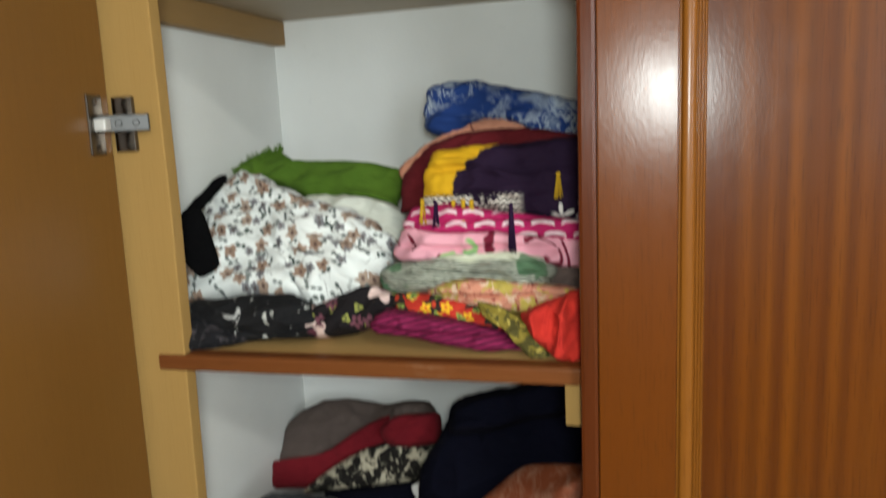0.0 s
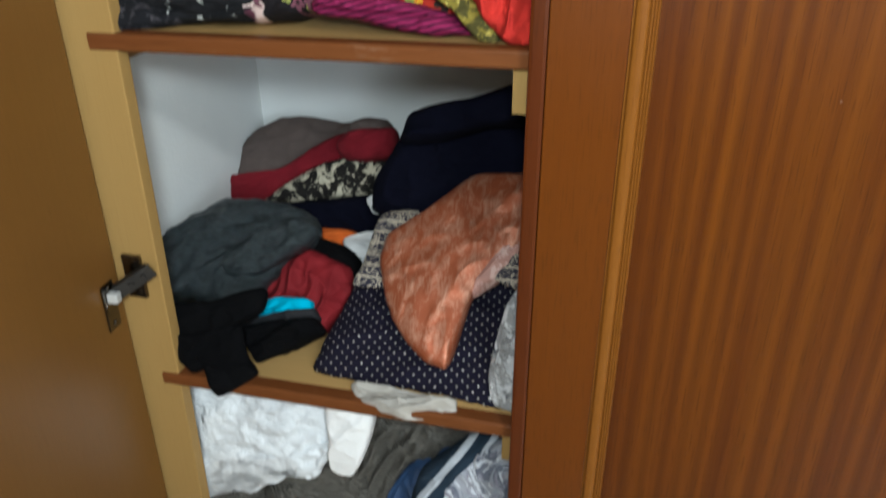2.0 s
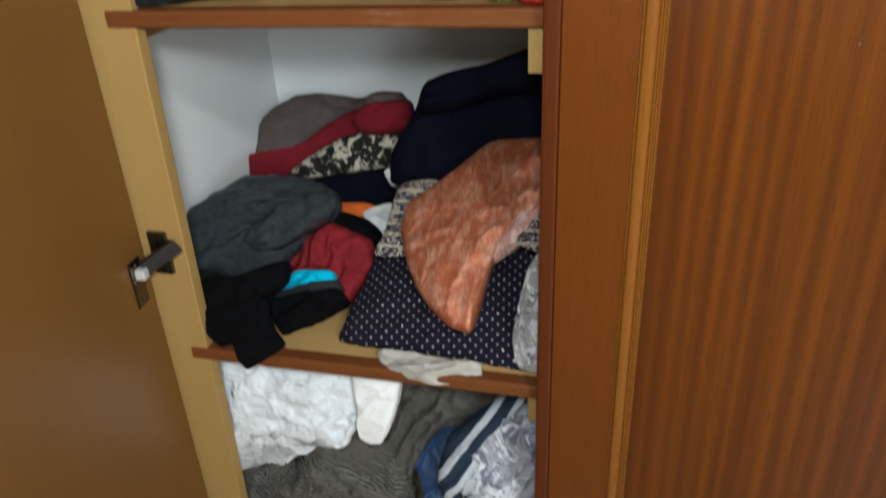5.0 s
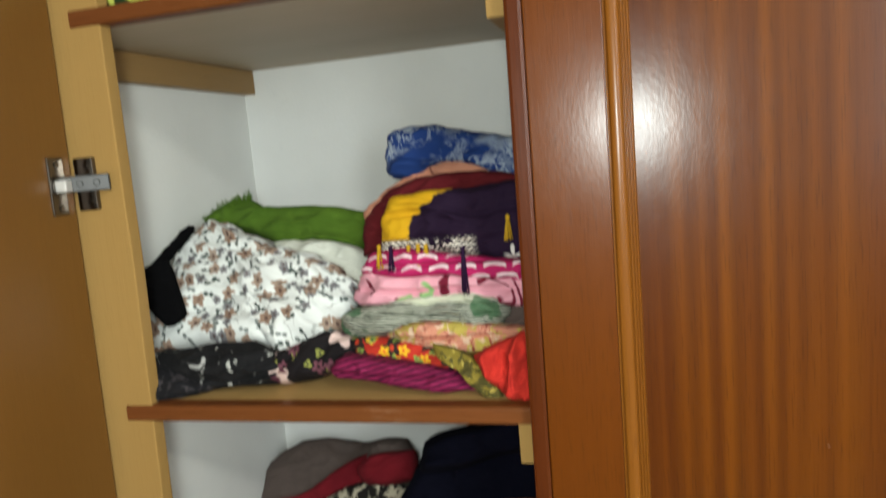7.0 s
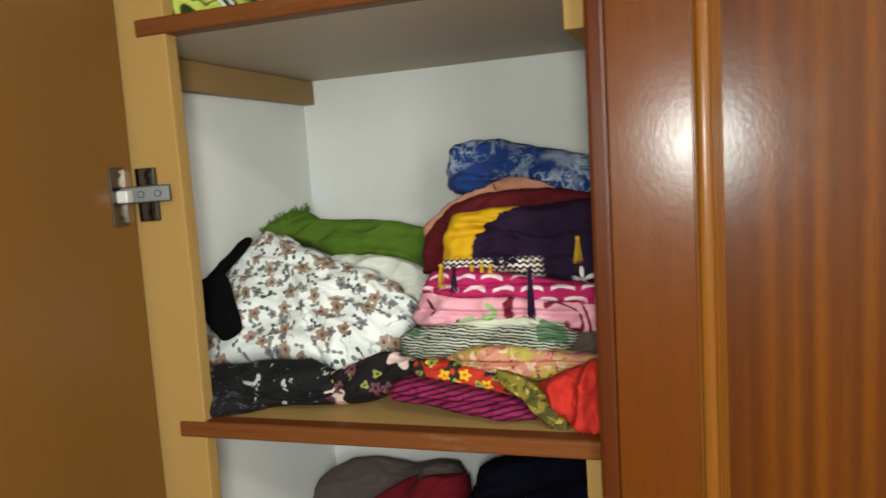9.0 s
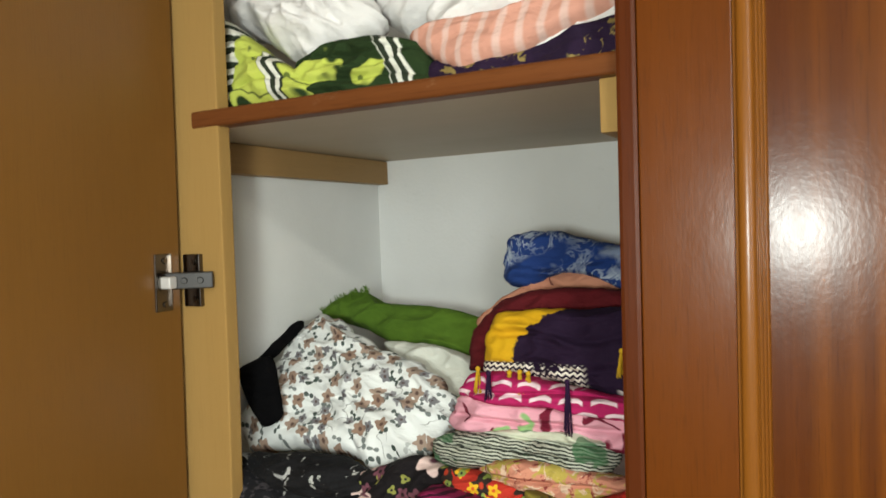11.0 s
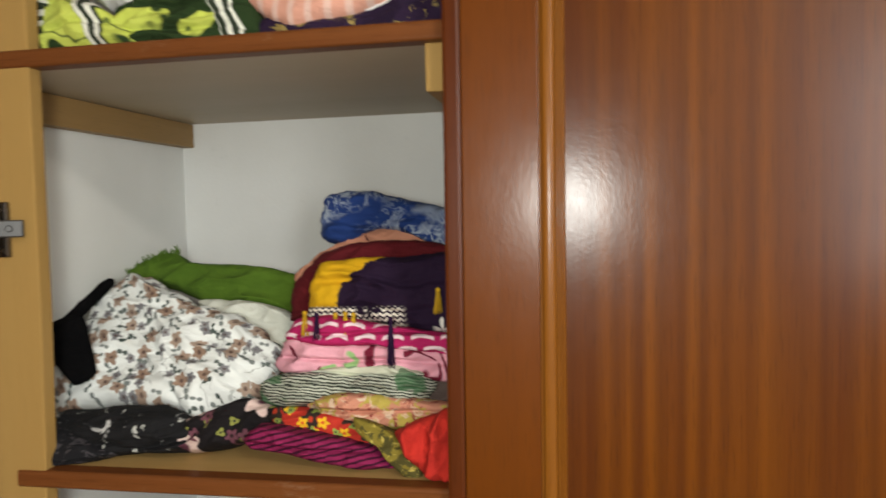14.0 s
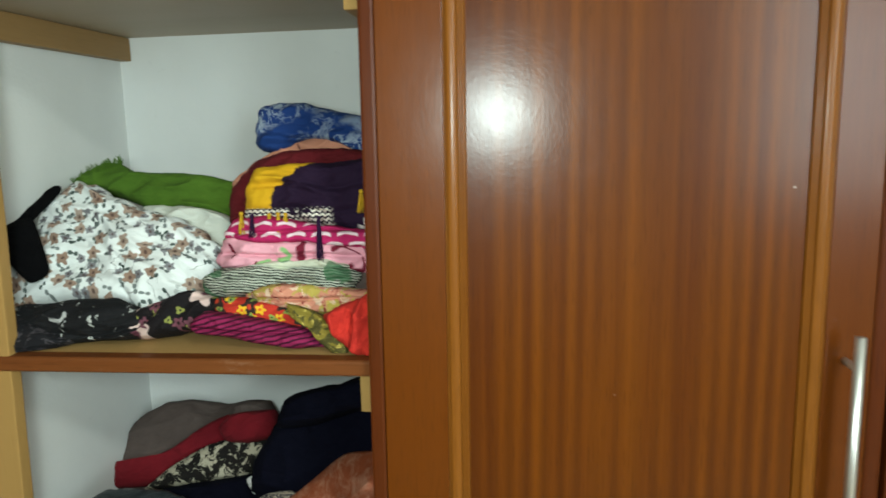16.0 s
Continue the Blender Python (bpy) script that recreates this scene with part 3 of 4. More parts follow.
# ---- the wardrobe ----
robe = thing("wardrobe", "built-in mahogany wardrobe with one door open on full shelves", "wardrobe")
block("side_panel", M_PLASTER, robe, -0.675, LEFT, 0.021, 0.56, 0.0, 2.3, 0, "white painted plaster inner side")
block("back_panel", M_PLASTER, robe, LEFT, 1.17, BACK, 0.56, 0.0, 2.3, 0, "white painted plaster inner back")
block("partition", M_BIRCH, robe, RIGHT, RIGHT + 0.02, 0.002, BACK, 0.09, 2.28, 0.001, "pale plywood partition between two bays")
block("side_panel", M_BIRCH, robe, 1.15, 1.17, 0.0, BACK, 0.0, 2.3, 0.001)
block("top_panel", M_BIRCH, robe, -0.675, 1.17, 0.0, 0.56, 2.3, 2.32, 0.001)
bm = box(bmesh.new(), -0.66, -0.458, 0.001, 0.0205, 0.0, 2.3, 0.002)
bmesh.ops.bisect_plane(bm, geom=bm.verts[:] + bm.edges[:] + bm.faces[:], plane_co=(0, 0, 1.3), plane_no=(0, 0, 1))
for v in bm.verts:
    # its inner edge runs a little out of plumb below the hinge
    if v.co.x > -0.5 and v.co.z < 1.3:
        v.co.x += 0.0205 * (v.co.z - 1.3)
part("face_stile", bm, M_BIRCH, robe, "pale varnished front stile")
block("bulkhead", M_WALL, robe, -0.675, 1.17, 0.002, 0.1, 2.32, 2.65, 0)
for i in range(2):
    x0 = LEFT if i == 0 else RIGHT + 0.02
    x1 = RIGHT if i == 0 else 1.15
    block("base_board", M_SHELF, robe, x0, x1, 0.022, BACK, 0.07, ZD, 0.001, "pale plywood base board with a joint")
block("base_board", M_SHELF, robe, -0.17, -0.169, 0.03, BACK, ZD, ZD + 0.0006, 0)
block("plinth", M_PLINTH, robe, -0.66, 1.17, -0.004, 0.022, 0.0, 0.092, 0.003, "dark brown worn front plinth")


def shelf(top):
    """A shelf board with a rounded red-brown nosing let into the stile, on battens."""
    thick = 0.018
    ob = block("shelf", M_SHELF, robe, LEFT + 0.001, RIGHT, 0.022, BACK, top - thick + 0.001, top, 0.0008, "pale plywood shelf board")
    block("underside", M_UNDER, ob, LEFT + 0.003, RIGHT - 0.03, 0.0217, BACK - 0.001, top - thick - 0.0006, top - thick + 0.0006, 0, "grey brown veneer underside")
    bm = box(bmesh.new(), -0.496, RIGHT - 0.001, -0.0015, 0.0215, top - thick - 0.0015, top + 0.0005, 0.0)
    bmesh.ops.bevel(bm, geom=[e for e in bm.edges if abs(e.verts[0].co.x - e.verts[1].co.x) > 0.1 and e.verts[0].co.y < 0.01], offset=0.004, segments=3, affect="EDGES", profile=0.5)
    part("nosing", bm, M_NOSE, ob, "rounded mahogany front edge")
    block("batten", M_CLEAT, ob, LEFT + 0.001, LEFT + 0.023, 0.021, BACK - 0.001, top - thick - 0.043, top - thick - 0.0015, 0.0015, "brown wooden batten under the shelf")
    block("batten", M_BIRCH, ob, RIGHT - 0.027, RIGHT - 0.001, 0.012, BACK - 0.001, top - thick - 0.05, top - thick - 0.0015, 0.0015, "pale wooden batten under the shelf")
    return ob


for top in (ZA, ZB, ZC):
    shelf(top)


def hinge(parent, z, drop):
    """A concealed hinge on the door: cup plate with screws, and the link that comes out of it, its glint painted on."""
    bm = bmesh.new()
    box(bm, 0.0, 0.0028, -0.042, -0.016, -0.033, 0.033, 0.001)
    rod(bm, (-0.001, -0.027, 0), (0.0036, -0.027, 0), 0.0125, None, 20)
    for s in (-1, 1):
        rod(bm, (0.002, -0.028, 0.025 * s), (0.0048, -0.028, 0.025 * s), 0.0042, 0.003, 12)
    ob = part("hinge", bm, M_METAL, parent, "nickel plated concealed hinge")
    ob.location = (0, 0, z - drop)
    link = part("hinge_arm", box(bmesh.new(), 0.003, 0.017, -0.036, -0.024, -0.0068, 0.0068, 0.002), M_LINK, parent, "zinc hinge arm with its white glint put into the colour")
    link.location = (0, 0, z - drop * 0.45)
    return ob


def stile_plate(z, lift):
    """The winged plate screwed to the stile, and the channelled arm clipped on it."""
    bm = bmesh.new()
    x = -0.503
    box(bm, x - 0.014, x + 0.013, -0.005, 0.0012, z - 0.031, z + 0.031, 0.0015)
    for dz in (-0.022, 0.022):
        rod(bm, (x + 0.004, -0.004, z + dz), (x + 0.004, -0.0068, z + dz), 0.0045, 0.0034, 14)
        box(bm, x + 0.0005, x + 0.0075, -0.0071, -0.0066, z + dz - 0.0006, z + dz + 0.0006)
    part("hinge_plate", bm, M_METAL, robe, "nickel plated hinge mounting plate")
    # a channel that runs from the stile out towards the link
    bm = bmesh.new()
    box(bm, -0.028, 0.026, -0.0035, 0.0035, -0.0095, 0.0095, 0.0015)
    for s in (-1, 1):
        box(bm, -0.028, 0.022, -0.001, 0.009, 0.0085 * s - 0.001, 0.0085 * s + 0.001, 0.0005)
    for dx in (-0.006, 0.012):
        rod(bm, (dx, -0.003, 0), (dx, -0.0052, 0), 0.0042, 0.0032, 14)
        box(bm, dx - 0.0005, dx + 0.0005, -0.0055, -0.005, -0.003, 0.003)
    arm = part("hinge_channel", bm, M_NICKEL_SHADE, robe, "nickel hinge arm with dark reflections put into its colour")
    arm.matrix_basis = pose(x + 0.013, -0.020, z + (0.001 if lift == 0 else 0.004), 0, -lift, 34)


HINGES = (1.396, 0.812, 0.196, 2.0)
# the open door, turned a little past its stile
open_door = part("open_door", box(bmesh.new(), -0.02, 0.0, -0.53, 0.0, 0.062 - 0.0, 2.27, 0.0015), M_INNER, robe, "open wardrobe door with a plain brown laminate inside")
open_door.matrix_world = pose(-0.5325, -0.012, 0, 0, 0.65, 6)
block("lipping", M_EDGE, open_door, -0.021, 0.0006, -0.5325, -0.5305, 0.062, 2.27, 0, "mahogany edge strip")
for z in HINGES:
    hinge(open_door, z, 0.026 if z < 1.2 else 0.0)
    stile_plate(z, 28 if z < 1.2 else 0)


def closed_door(x0, width, flip=False):
    """A lacquered door: edge strips, stiles, reeded mouldings round a long panel, bar handle. Hinge stile wide, handle stile narrow."""
    z0, z1, f = 0.062, 2.27, -0.022

    def across(a, b):
        return (x0 + a, x0 + b) if not flip else (x0 + width - b, x0 + width - a)

    ob = block("door", M_DOOR, robe, x0 + 0.003, x0 + width - 0.003, f + 0.003, -0.003, z0, z1, 0.001, "closed glossy mahogany wardrobe door")
    # like the open one, it leans a little out of plumb
    ob.matrix_basis = pose(0.004, 0, 1.2, 0, 0.5, 0) @ Matrix.Translation((-0.004, 0, -1.2))
    for a in (0.001, width - 0.019):
        block("edge_strip", M_EDGE, ob, *across(a, a + 0.018), f - 0.0005, -0.004, z0 + 0.0005, z1 - 0.0005, 0.004, "red brown rounded edge strip")
    for a, b in ((0.0195, 0.0925), (0.4955, width - 0.0195)):
        block("stile", M_STILE, ob, *across(a, b), f - 0.001, f + 0.0045, z0 + 0.001, z1 - 0.001, 0.0012)
    for a, b in ((z0 + 0.001, z0 + 0.09), (z1 - 0.09, z1 - 0.001)):
        block("rail", M_STILE, ob, *across(0.093, 0.495), f - 0.001, f + 0.0045, a, b, 0.0012)
    for s in (0.093, 0.471):
        a = across(s, s + 0.024)[0]
        bm = bmesh.new()
        # a flat rounded band, then three fine reeds beside the panel
        prof = [(0, 0.004), (0, -0.001), (0.0012, 0.0008), (0.0022, -0.001)]
        prof += [(0.0022 + 0.0125 * (0.5 - 0.5 * math.cos(math.pi * k / 8)), -0.001 - 0.0036 * math.sin(math.pi * k / 8) ** 0.7) for k in range(1, 9)]
        for k in range(3):
            p0 = 0.0152 + 0.0027 * k
            prof += [(p0, 0.0012), (p0 + 0.0007, -0.0012), (p0 + 0.0014, -0.0018), (p0 + 0.0021, -0.0012)]
        prof += [(0.0236, 0.001), (0.024, 0.004)]
        if flip == (s < 0.3):
            prof = [(0.024 - px, py) for px, py in reversed(prof)]
        low = [bm.verts.new((a + px, f + py, z0 + 0.0905)) for px, py in prof]
        top = [bm.verts.new((a + px, f + py, z1 - 0.0905)) for px, py in prof]
        for k in range(len(prof) - 1):
            bm.faces.new((low[k], low[k + 1], top[k + 1], top[k]))
        part("moulding", bm, M_MOULD, ob, "pale reeded wooden moulding", True)
    hx = across(0.517, 0.517)[0]
    bm = rod(bmesh.new(), (hx, -0.058, 0.865), (hx, -0.058, 1.177), 0.0058, None, 16)
    grip = part("handle", bm, M_ALU, ob, "brushed steel bar handle", True)
    for z in (0.90, 1.142):
        part("post", rod(bmesh.new(), (hx, -0.058, z), (hx, -0.02, z), 0.004, None, 12), M_ALU, grip, "", True)
    return ob


closed_door(0.004, 0.563)
closed_door(0.570, 0.563, True)


# ---- clothes ----
def spline(points, per):
    """A closed smooth curve through control points."""
    n, out = len(points), []
    for i in range(n):
        p = [np.array(points[(i + k) % n]) for k in (-1, 0, 1, 2)]
        for j in range(per):
            t = j / per
            a, b = 0.3 * (p[2] - p[0]), 0.3 * (p[3] - p[1])
            out.append((2 * t**3 - 3 * t**2 + 1) * p[1] + (t**3 - 2 * t**2 + t) * a + (3 * t**2 - 2 * t**3) * p[2] + (t**3 - t**2) * b)
    return np.array(out)


def ridge(x, y, z, sharp=2.0):
    return (1 - min(1.0, 2.2 * abs(noise.noise((x, y, z))))) ** sharp


def folds(p, seed, turn, amount, crisp=1.0):
    """Creases of worn cloth at a place: broad swells, long folds, sharp crumples, short wrinkles."""
    c, s = math.cos(radians(turn)), math.sin(radians(turn))
    u, v = p[0] * c + p[1] * s, -p[0] * s + p[1] * c
    broad = noise.noise((p[0] * 15 + seed, p[1] * 15, seed))
    bend = noise.noise((u * 10 + seed, v * 10, seed))
    long = ridge(u * 6 + seed, v * 26 + bend * 1.2, seed * 1.7)
    crumple = ridge(u * 22 + seed, v * 30 + bend, seed + 4)
    short = ridge(u * 36, v * 85 + bend * 2, seed + 9)
    facet = 0.0
    if crisp > 1.3:
        # crushed cloth breaks into flat facets with sharp creases between
        near = noise.voronoi(Vector((u * 34 + seed + bend * 0.6, v * 46, seed)))[0]
        facet = 0.010 * (min(1.0, near[1] - near[0]) - 0.3)
    return amount * (facet + 0.007 * broad + 0.009 / crisp * (long - 0.45) + 0.005 * crisp * (crumple - 0.4) + 0.002 * crisp * (short - 0.4))


BUILT = {}


def lump(name, material, at, lean, outline, label, floor=0.0, cat="cloth", thick=0.03, deep=None, wr=1.0, fold=10, hang=0, key="", fine=0, layers=0, parent="", crisp=1.0):
    """A soft piece of clothing: a padded shape with the given rounded outline, leaning back by some degrees, creased all over."""
    pts = [tuple(float(v) for v in pair.split(",")) for pair in outline.split()]
    rim = spline(pts, max(4, 132 // len(pts)))
    n, rings, seed = len(rim), 30, len(BUILT) * 3.17 + 1.3
    mid, low = rim.mean(0), rim[:, 1].min()
    tall = rim[:, 1].max() - low
    m = pose(*at, 90 - lean, 0, 0)
    inv = m.inverted()
    deep = deep if deep is not None else (0.012 if hang else 0.05)
    verts, faces = [], []

    def place(r, k, front):
        q = mid + (rim[k] - mid) * r
        # the rim itself is a little ragged
        wob = 1 + (0.05 * noise.noise((rim[k][0] * 45, rim[k][1] * 45, seed)) + 0.03 * noise.noise((rim[k][0] * 130, rim[k][1] * 130, seed))) * min(wr, 1.5)
        q = mid + (q - mid) * (1 + (wob - 1) * r)
        puff = max(0.0, 1 - r**4.5) ** 0.55
        w = puff * thick if front else -puff * deep
        if front:
            w += folds((q[0], q[1], 0), seed, fold, wr, crisp) * min(1.0, 4.0 * (1 - r) + 0.35)
            if layers:
                row = (q[1] - low) / tall * layers + 0.35 * noise.noise((q[0] * 13, q[1] * 5, seed))
                w -= 0.007 * max(0.0, 1 - abs(row - round(row)) / 0.16) * min(1.0, 5 * (1 - r))
        p = m @ Vector((q[0], q[1], w))
        if not hang:
            p.z = max(p.z, floor + 0.0015)
            p.y = max(p.y, 0.004 if floor > 0.1 else 0.03)
        p.x, p.y = max(p.x, LEFT + 0.002), min(p.y, BACK - 0.002)
        if not hang and p.y < 0.3:
            p.x = min(p.x, RIGHT - 0.006)
        p.x = min(p.x, RIGHT - 0.002)
        return inv @ p

    verts.append(place(0, 0, True))
    for i in range(1, rings + 1):
        r = (i / rings) ** 0.8
        verts += [place(r, k, True) for k in range(n)]
    back = 7
    for i in range(1, back + 1):
        verts += [place((1 - i / (back + 1)) ** 0.6, k, False) for k in range(n)]
    verts.append(place(0, 0, False))
    for k in range(n):
        faces.append((0, 1 + k, 1 + (k + 1) % n))
    for i in range(rings + back - 1):
        a, b = 1 + i * n, 1 + (i + 1) * n
        faces += [(a + k, b + k, b + (k + 1) % n, a + (k + 1) % n) for k in range(n)]
    a = 1 + (rings + back - 1) * n
    faces += [(len(verts) - 1, a + (k + 1) % n, a + k) for k in range(n)]
    me = bpy.data.meshes.new(name)
    me.from_pydata(verts, [], faces)
    me.polygons.foreach_set("use_smooth", [True] * len(me.polygons))
    me.materials.append(material)
    ob = tagged(new(name, me), label, "" if parent else cat)
    if parent:
        ob.parent = BUILT[parent]
        ob.matrix_basis = BUILT[parent].matrix_basis.inverted() @ m
    else:
        ob.matrix_basis = m
    BUILT[key or f"{name}{len(BUILT)}"] = ob
    return ob


lump("scarf", M_RED, (-0.020, 0.040, 1.154), 12, "-0.042,0.014 -0.011,0.032 0.021,0.042 0.038,0.027 0.036,-0.047 0.008,-0.038 -0.018,-0.024 -0.033,-0.007", "bright red crumpled cotton scarf on the shelf edge", floor=ZB, cat="scarf", wr=1.8, fold=55)
lump("scarf", M_MAGENTA_STRIPE, (-0.161, 0.054, 1.144), 10, "-0.083,0.007 -0.065,0.025 -0.013,0.020 0.033,0.012 0.077,-0.000 0.099,-0.018 0.058,-0.021 0.006,-0.015 -0.037,-0.007 -0.076,-0.003", "magenta cotton scarf with thin dark stripes", layers=2, floor=ZB, cat="scarf", fold=25)
lump("scarf", M_RED_FLORAL, (-0.144, 0.087, 1.155), 15, "-0.087,0.014 -0.073,0.025 -0.034,0.024 0.014,0.017 0.060,0.005 0.089,-0.014 0.073,-0.028 0.034,-0.022 -0.013,-0.014 -0.062,-0.007", "red scarf printed with yellow and black flowers", floor=ZB, cat="scarf")
lump("sash", M_OLIVE, (-0.069, 0.035, 1.150), 12, "-0.041,0.033 -0.013,0.025 0.011,0.010 0.031,-0.010 0.036,-0.030 0.022,-0.032 0.005,-0.017 -0.013,0.003 -0.038,0.018", "olive and gold twisted sash hanging over scarves", cat="sash", floor=ZB, fold=-40, thick=0.012)
lump("scarf", M_PAISLEY, (-0.090, 0.094, 1.177), 12, "-0.095,0.009 -0.053,0.020 0.000,0.020 0.045,0.015 0.086,0.008 0.088,-0.012 0.051,-0.021 0.006,-0.021 -0.040,-0.013 -0.088,-0.004", "peach and gold paisley scarf folded under a striped one", layers=2, floor=ZB, cat="scarf")
lump("scarf", M_STRIPE, (-0.139, 0.107, 1.199), 15, "-0.112,-0.006 -0.093,0.013 -0.042,0.020 0.013,0.028 0.067,0.029 0.099,0.018 0.108,0.002 0.093,-0.013 0.054,-0.017 0.014,-0.007 -0.028,-0.018 -0.070,-0.026 -0.103,-0.021", "grey green folded scarf with fine wavy stripes", layers=4, floor=ZB, cat="scarf", fold=5)
lump("scarf", M_BROWN, (-0.024, 0.146, 1.196), 10, "-0.028,0.032 0.012,0.035 0.028,0.022 0.026,-0.034 -0.010,-0.038 -0.029,-0.018", "dark brown scarf at the end of the stack", floor=ZB, cat="scarf")
lump("scarf", M_PINK, (-0.120, 0.123, 1.229), 8, "-0.109,0.005 -0.098,0.027 -0.042,0.022 0.020,0.021 0.086,0.017 0.121,0.010 0.123,-0.022 0.079,-0.022 0.026,-0.011 -0.029,-0.015 -0.072,-0.017 -0.107,-0.015", "pale pink folded scarf with maroon and green sprigs", layers=2, floor=ZB, cat="scarf")
lump("scarf", M_MAGENTA, (-0.121, 0.123, 1.257), 8, "-0.100,0.001 -0.085,0.021 -0.039,0.026 0.010,0.018 0.063,0.010 0.123,0.002 0.125,-0.020 0.068,-0.017 0.022,-0.010 -0.026,-0.012 -0.068,-0.010 -0.093,-0.007", "magenta folded scarf with small white dashes", layers=2, floor=ZB, cat="scarf")
lump("shawl", M_PURPLE, (-0.109, 0.157, 1.299), 10, "-0.093,-0.021 -0.091,0.014 -0.075,0.045 -0.029,0.051 0.034,0.052 0.111,0.056 0.116,0.010 0.115,-0.043 0.059,-0.042 0.019,-0.032 -0.023,-0.028 -0.059,-0.030 -0.085,-0.032", "dark purple and yellow folded shawl with tassels", layers=3, floor=ZB, cat="shawl", key="shawl")
lump("scarf", M_MAROON, (-0.137, 0.228, 1.319), 8, "-0.115,-0.054 -0.112,-0.008 -0.076,0.030 -0.025,0.047 0.043,0.050 0.101,0.043 0.136,0.032 0.134,-0.024 0.003,-0.057 -0.091,-0.058", "maroon folded scarf in the stack", layers=3, floor=ZB, cat="scarf")
lump("scarf", M_PEACH, (-0.165, 0.309, 1.343), 12, "-0.120,-0.032 -0.087,-0.003 -0.035,0.027 0.023,0.042 0.063,0.038 0.104,0.018 0.141,0.008 0.140,-0.013 0.047,0.005 -0.010,0.002 -0.061,-0.014 -0.096,-0.035 -0.109,-0.043", "peach folded scarf with small dark specks", floor=ZB, cat="scarf", thick=0.02)
lump("scarf", M_BLUE, (-0.129, 0.318, 1.389), 10, "-0.113,0.009 -0.102,0.045 -0.045,0.051 0.021,0.034 0.091,0.017 0.128,0.003 0.127,-0.043 0.066,-0.036 0.027,-0.018 -0.021,-0.011 -0.071,-0.029 -0.108,-0.021", "royal blue and white printed folded scarf", layers=2, floor=ZB, cat="scarf")
lump("shawl", M_GREEN, (-0.435, 0.348, 1.307), 20, "-0.145,0.005 -0.129,0.026 -0.089,0.041 -0.063,0.043 -0.044,0.027 0.035,0.023 0.112,0.015 0.146,0.003 0.149,-0.026 0.138,-0.052 0.059,-0.046 -0.000,-0.037 -0.063,-0.015 -0.105,-0.006", "moss green fringed wool shawl folded flat", layers=1, floor=ZB, cat="shawl", key="green", fine=1)
lump("pillowcase", M_CREAM, (-0.333, 0.293, 1.241), 25, "-0.104,0.038 -0.033,0.041 0.023,0.031 0.060,0.013 0.064,-0.037 0.044,-0.053 0.002,-0.032 -0.056,-0.001", "cream white folded pillowcase behind a blouse", floor=ZB, cat="pillowcase")
lump("blouse", M_FLORAL, (-0.415, 0.178, 1.220), 38, "-0.164,-0.052 -0.173,-0.008 -0.143,0.048 -0.136,0.086 -0.108,0.124 -0.076,0.131 -0.032,0.107 0.025,0.079 0.077,0.063 0.128,0.040 0.164,0.008 0.168,-0.018 0.154,-0.044 0.131,-0.068 0.095,-0.085 0.071,-0.094 0.052,-0.080 -0.015,-0.075 -0.084,-0.076 -0.134,-0.085", "white cotton blouse printed with small brown flowers", floor=ZB, cat="blouse", key="blouse", thick=0.03, wr=1.4, fold=-25)
lump("collar", M_BLACK, (-0.510, 0.115, 1.239), 20, "-0.045,0.027 -0.019,0.042 0.007,0.046 0.025,0.010 0.041,-0.027 0.031,-0.039 0.014,-0.045 -0.016,-0.020 -0.037,0.007", "black velvet collar", floor=ZB, parent="blouse", thick=0.012, deep=0.01, wr=0.4)
lump("strap", M_BLACK, (-0.526, 0.183, 1.296), 25, "-0.037,-0.030 -0.009,0.001 0.018,0.030 0.028,0.027 0.016,0.009 0.000,-0.009 -0.015,-0.027", "black cloth strap", floor=ZB, parent="blouse", thick=0.008, deep=0.008, wr=0.3)
lump("blouse", M_BLACK_PRINT, (-0.420, 0.065, 1.139), 15, "-0.094,-0.032 -0.098,0.002 -0.088,0.029 -0.023,0.038 0.058,0.043 0.105,0.028 0.135,0.008 0.106,-0.009 0.044,-0.013 -0.011,-0.021 -0.052,-0.035 -0.081,-0.038", "black crumpled blouse with a white leaf print", layers=2, floor=ZB, cat="blouse", key="leafy", wr=1.3)
lump("blouse", M_BLACK_FLORAL, (-0.280, 0.080, 1.156), 18, "-0.070,-0.021 -0.049,0.007 -0.012,0.021 0.025,0.034 0.058,0.025 0.061,0.007 0.034,-0.013 -0.001,-0.027 -0.046,-0.031", "black blouse with large pale pink flowers", floor=ZB, cat="blouse", wr=1.3)
lump("towel", M_LIME, (-0.442, 0.069, 1.645), 10, "-0.067,-0.043 -0.076,0.075 -0.047,0.063 -0.005,0.029 0.035,0.004 0.078,-0.024 0.086,-0.053 -0.004,-0.051", "lime green towel with dark leaf print and stripes", layers=4, floor=ZA, cat="towel", wr=0.8)
lump("towel", M_LIME_DARK, (-0.307, 0.077, 1.627), 12, "-0.096,-0.027 -0.092,0.019 -0.068,0.032 -0.035,0.040 0.029,0.036 0.076,0.025 0.094,-0.005 0.097,-0.043 0.033,-0.041 -0.038,-0.036", "lime and dark green patterned towel folded beside another", layers=3, floor=ZA, cat="towel", wr=1.0)
lump("tablecloth", M_PURPLE_GOLD, (-0.101, 0.084, 1.611), 10, "-0.129,0.012 -0.087,0.015 -0.015,0.007 0.041,0.019 0.095,0.032 0.125,0.037 0.123,-0.039 0.027,-0.033 -0.057,-0.028 -0.123,-0.023", "dark purple tablecloth with gold sprigs", floor=ZA, cat="tablecloth")
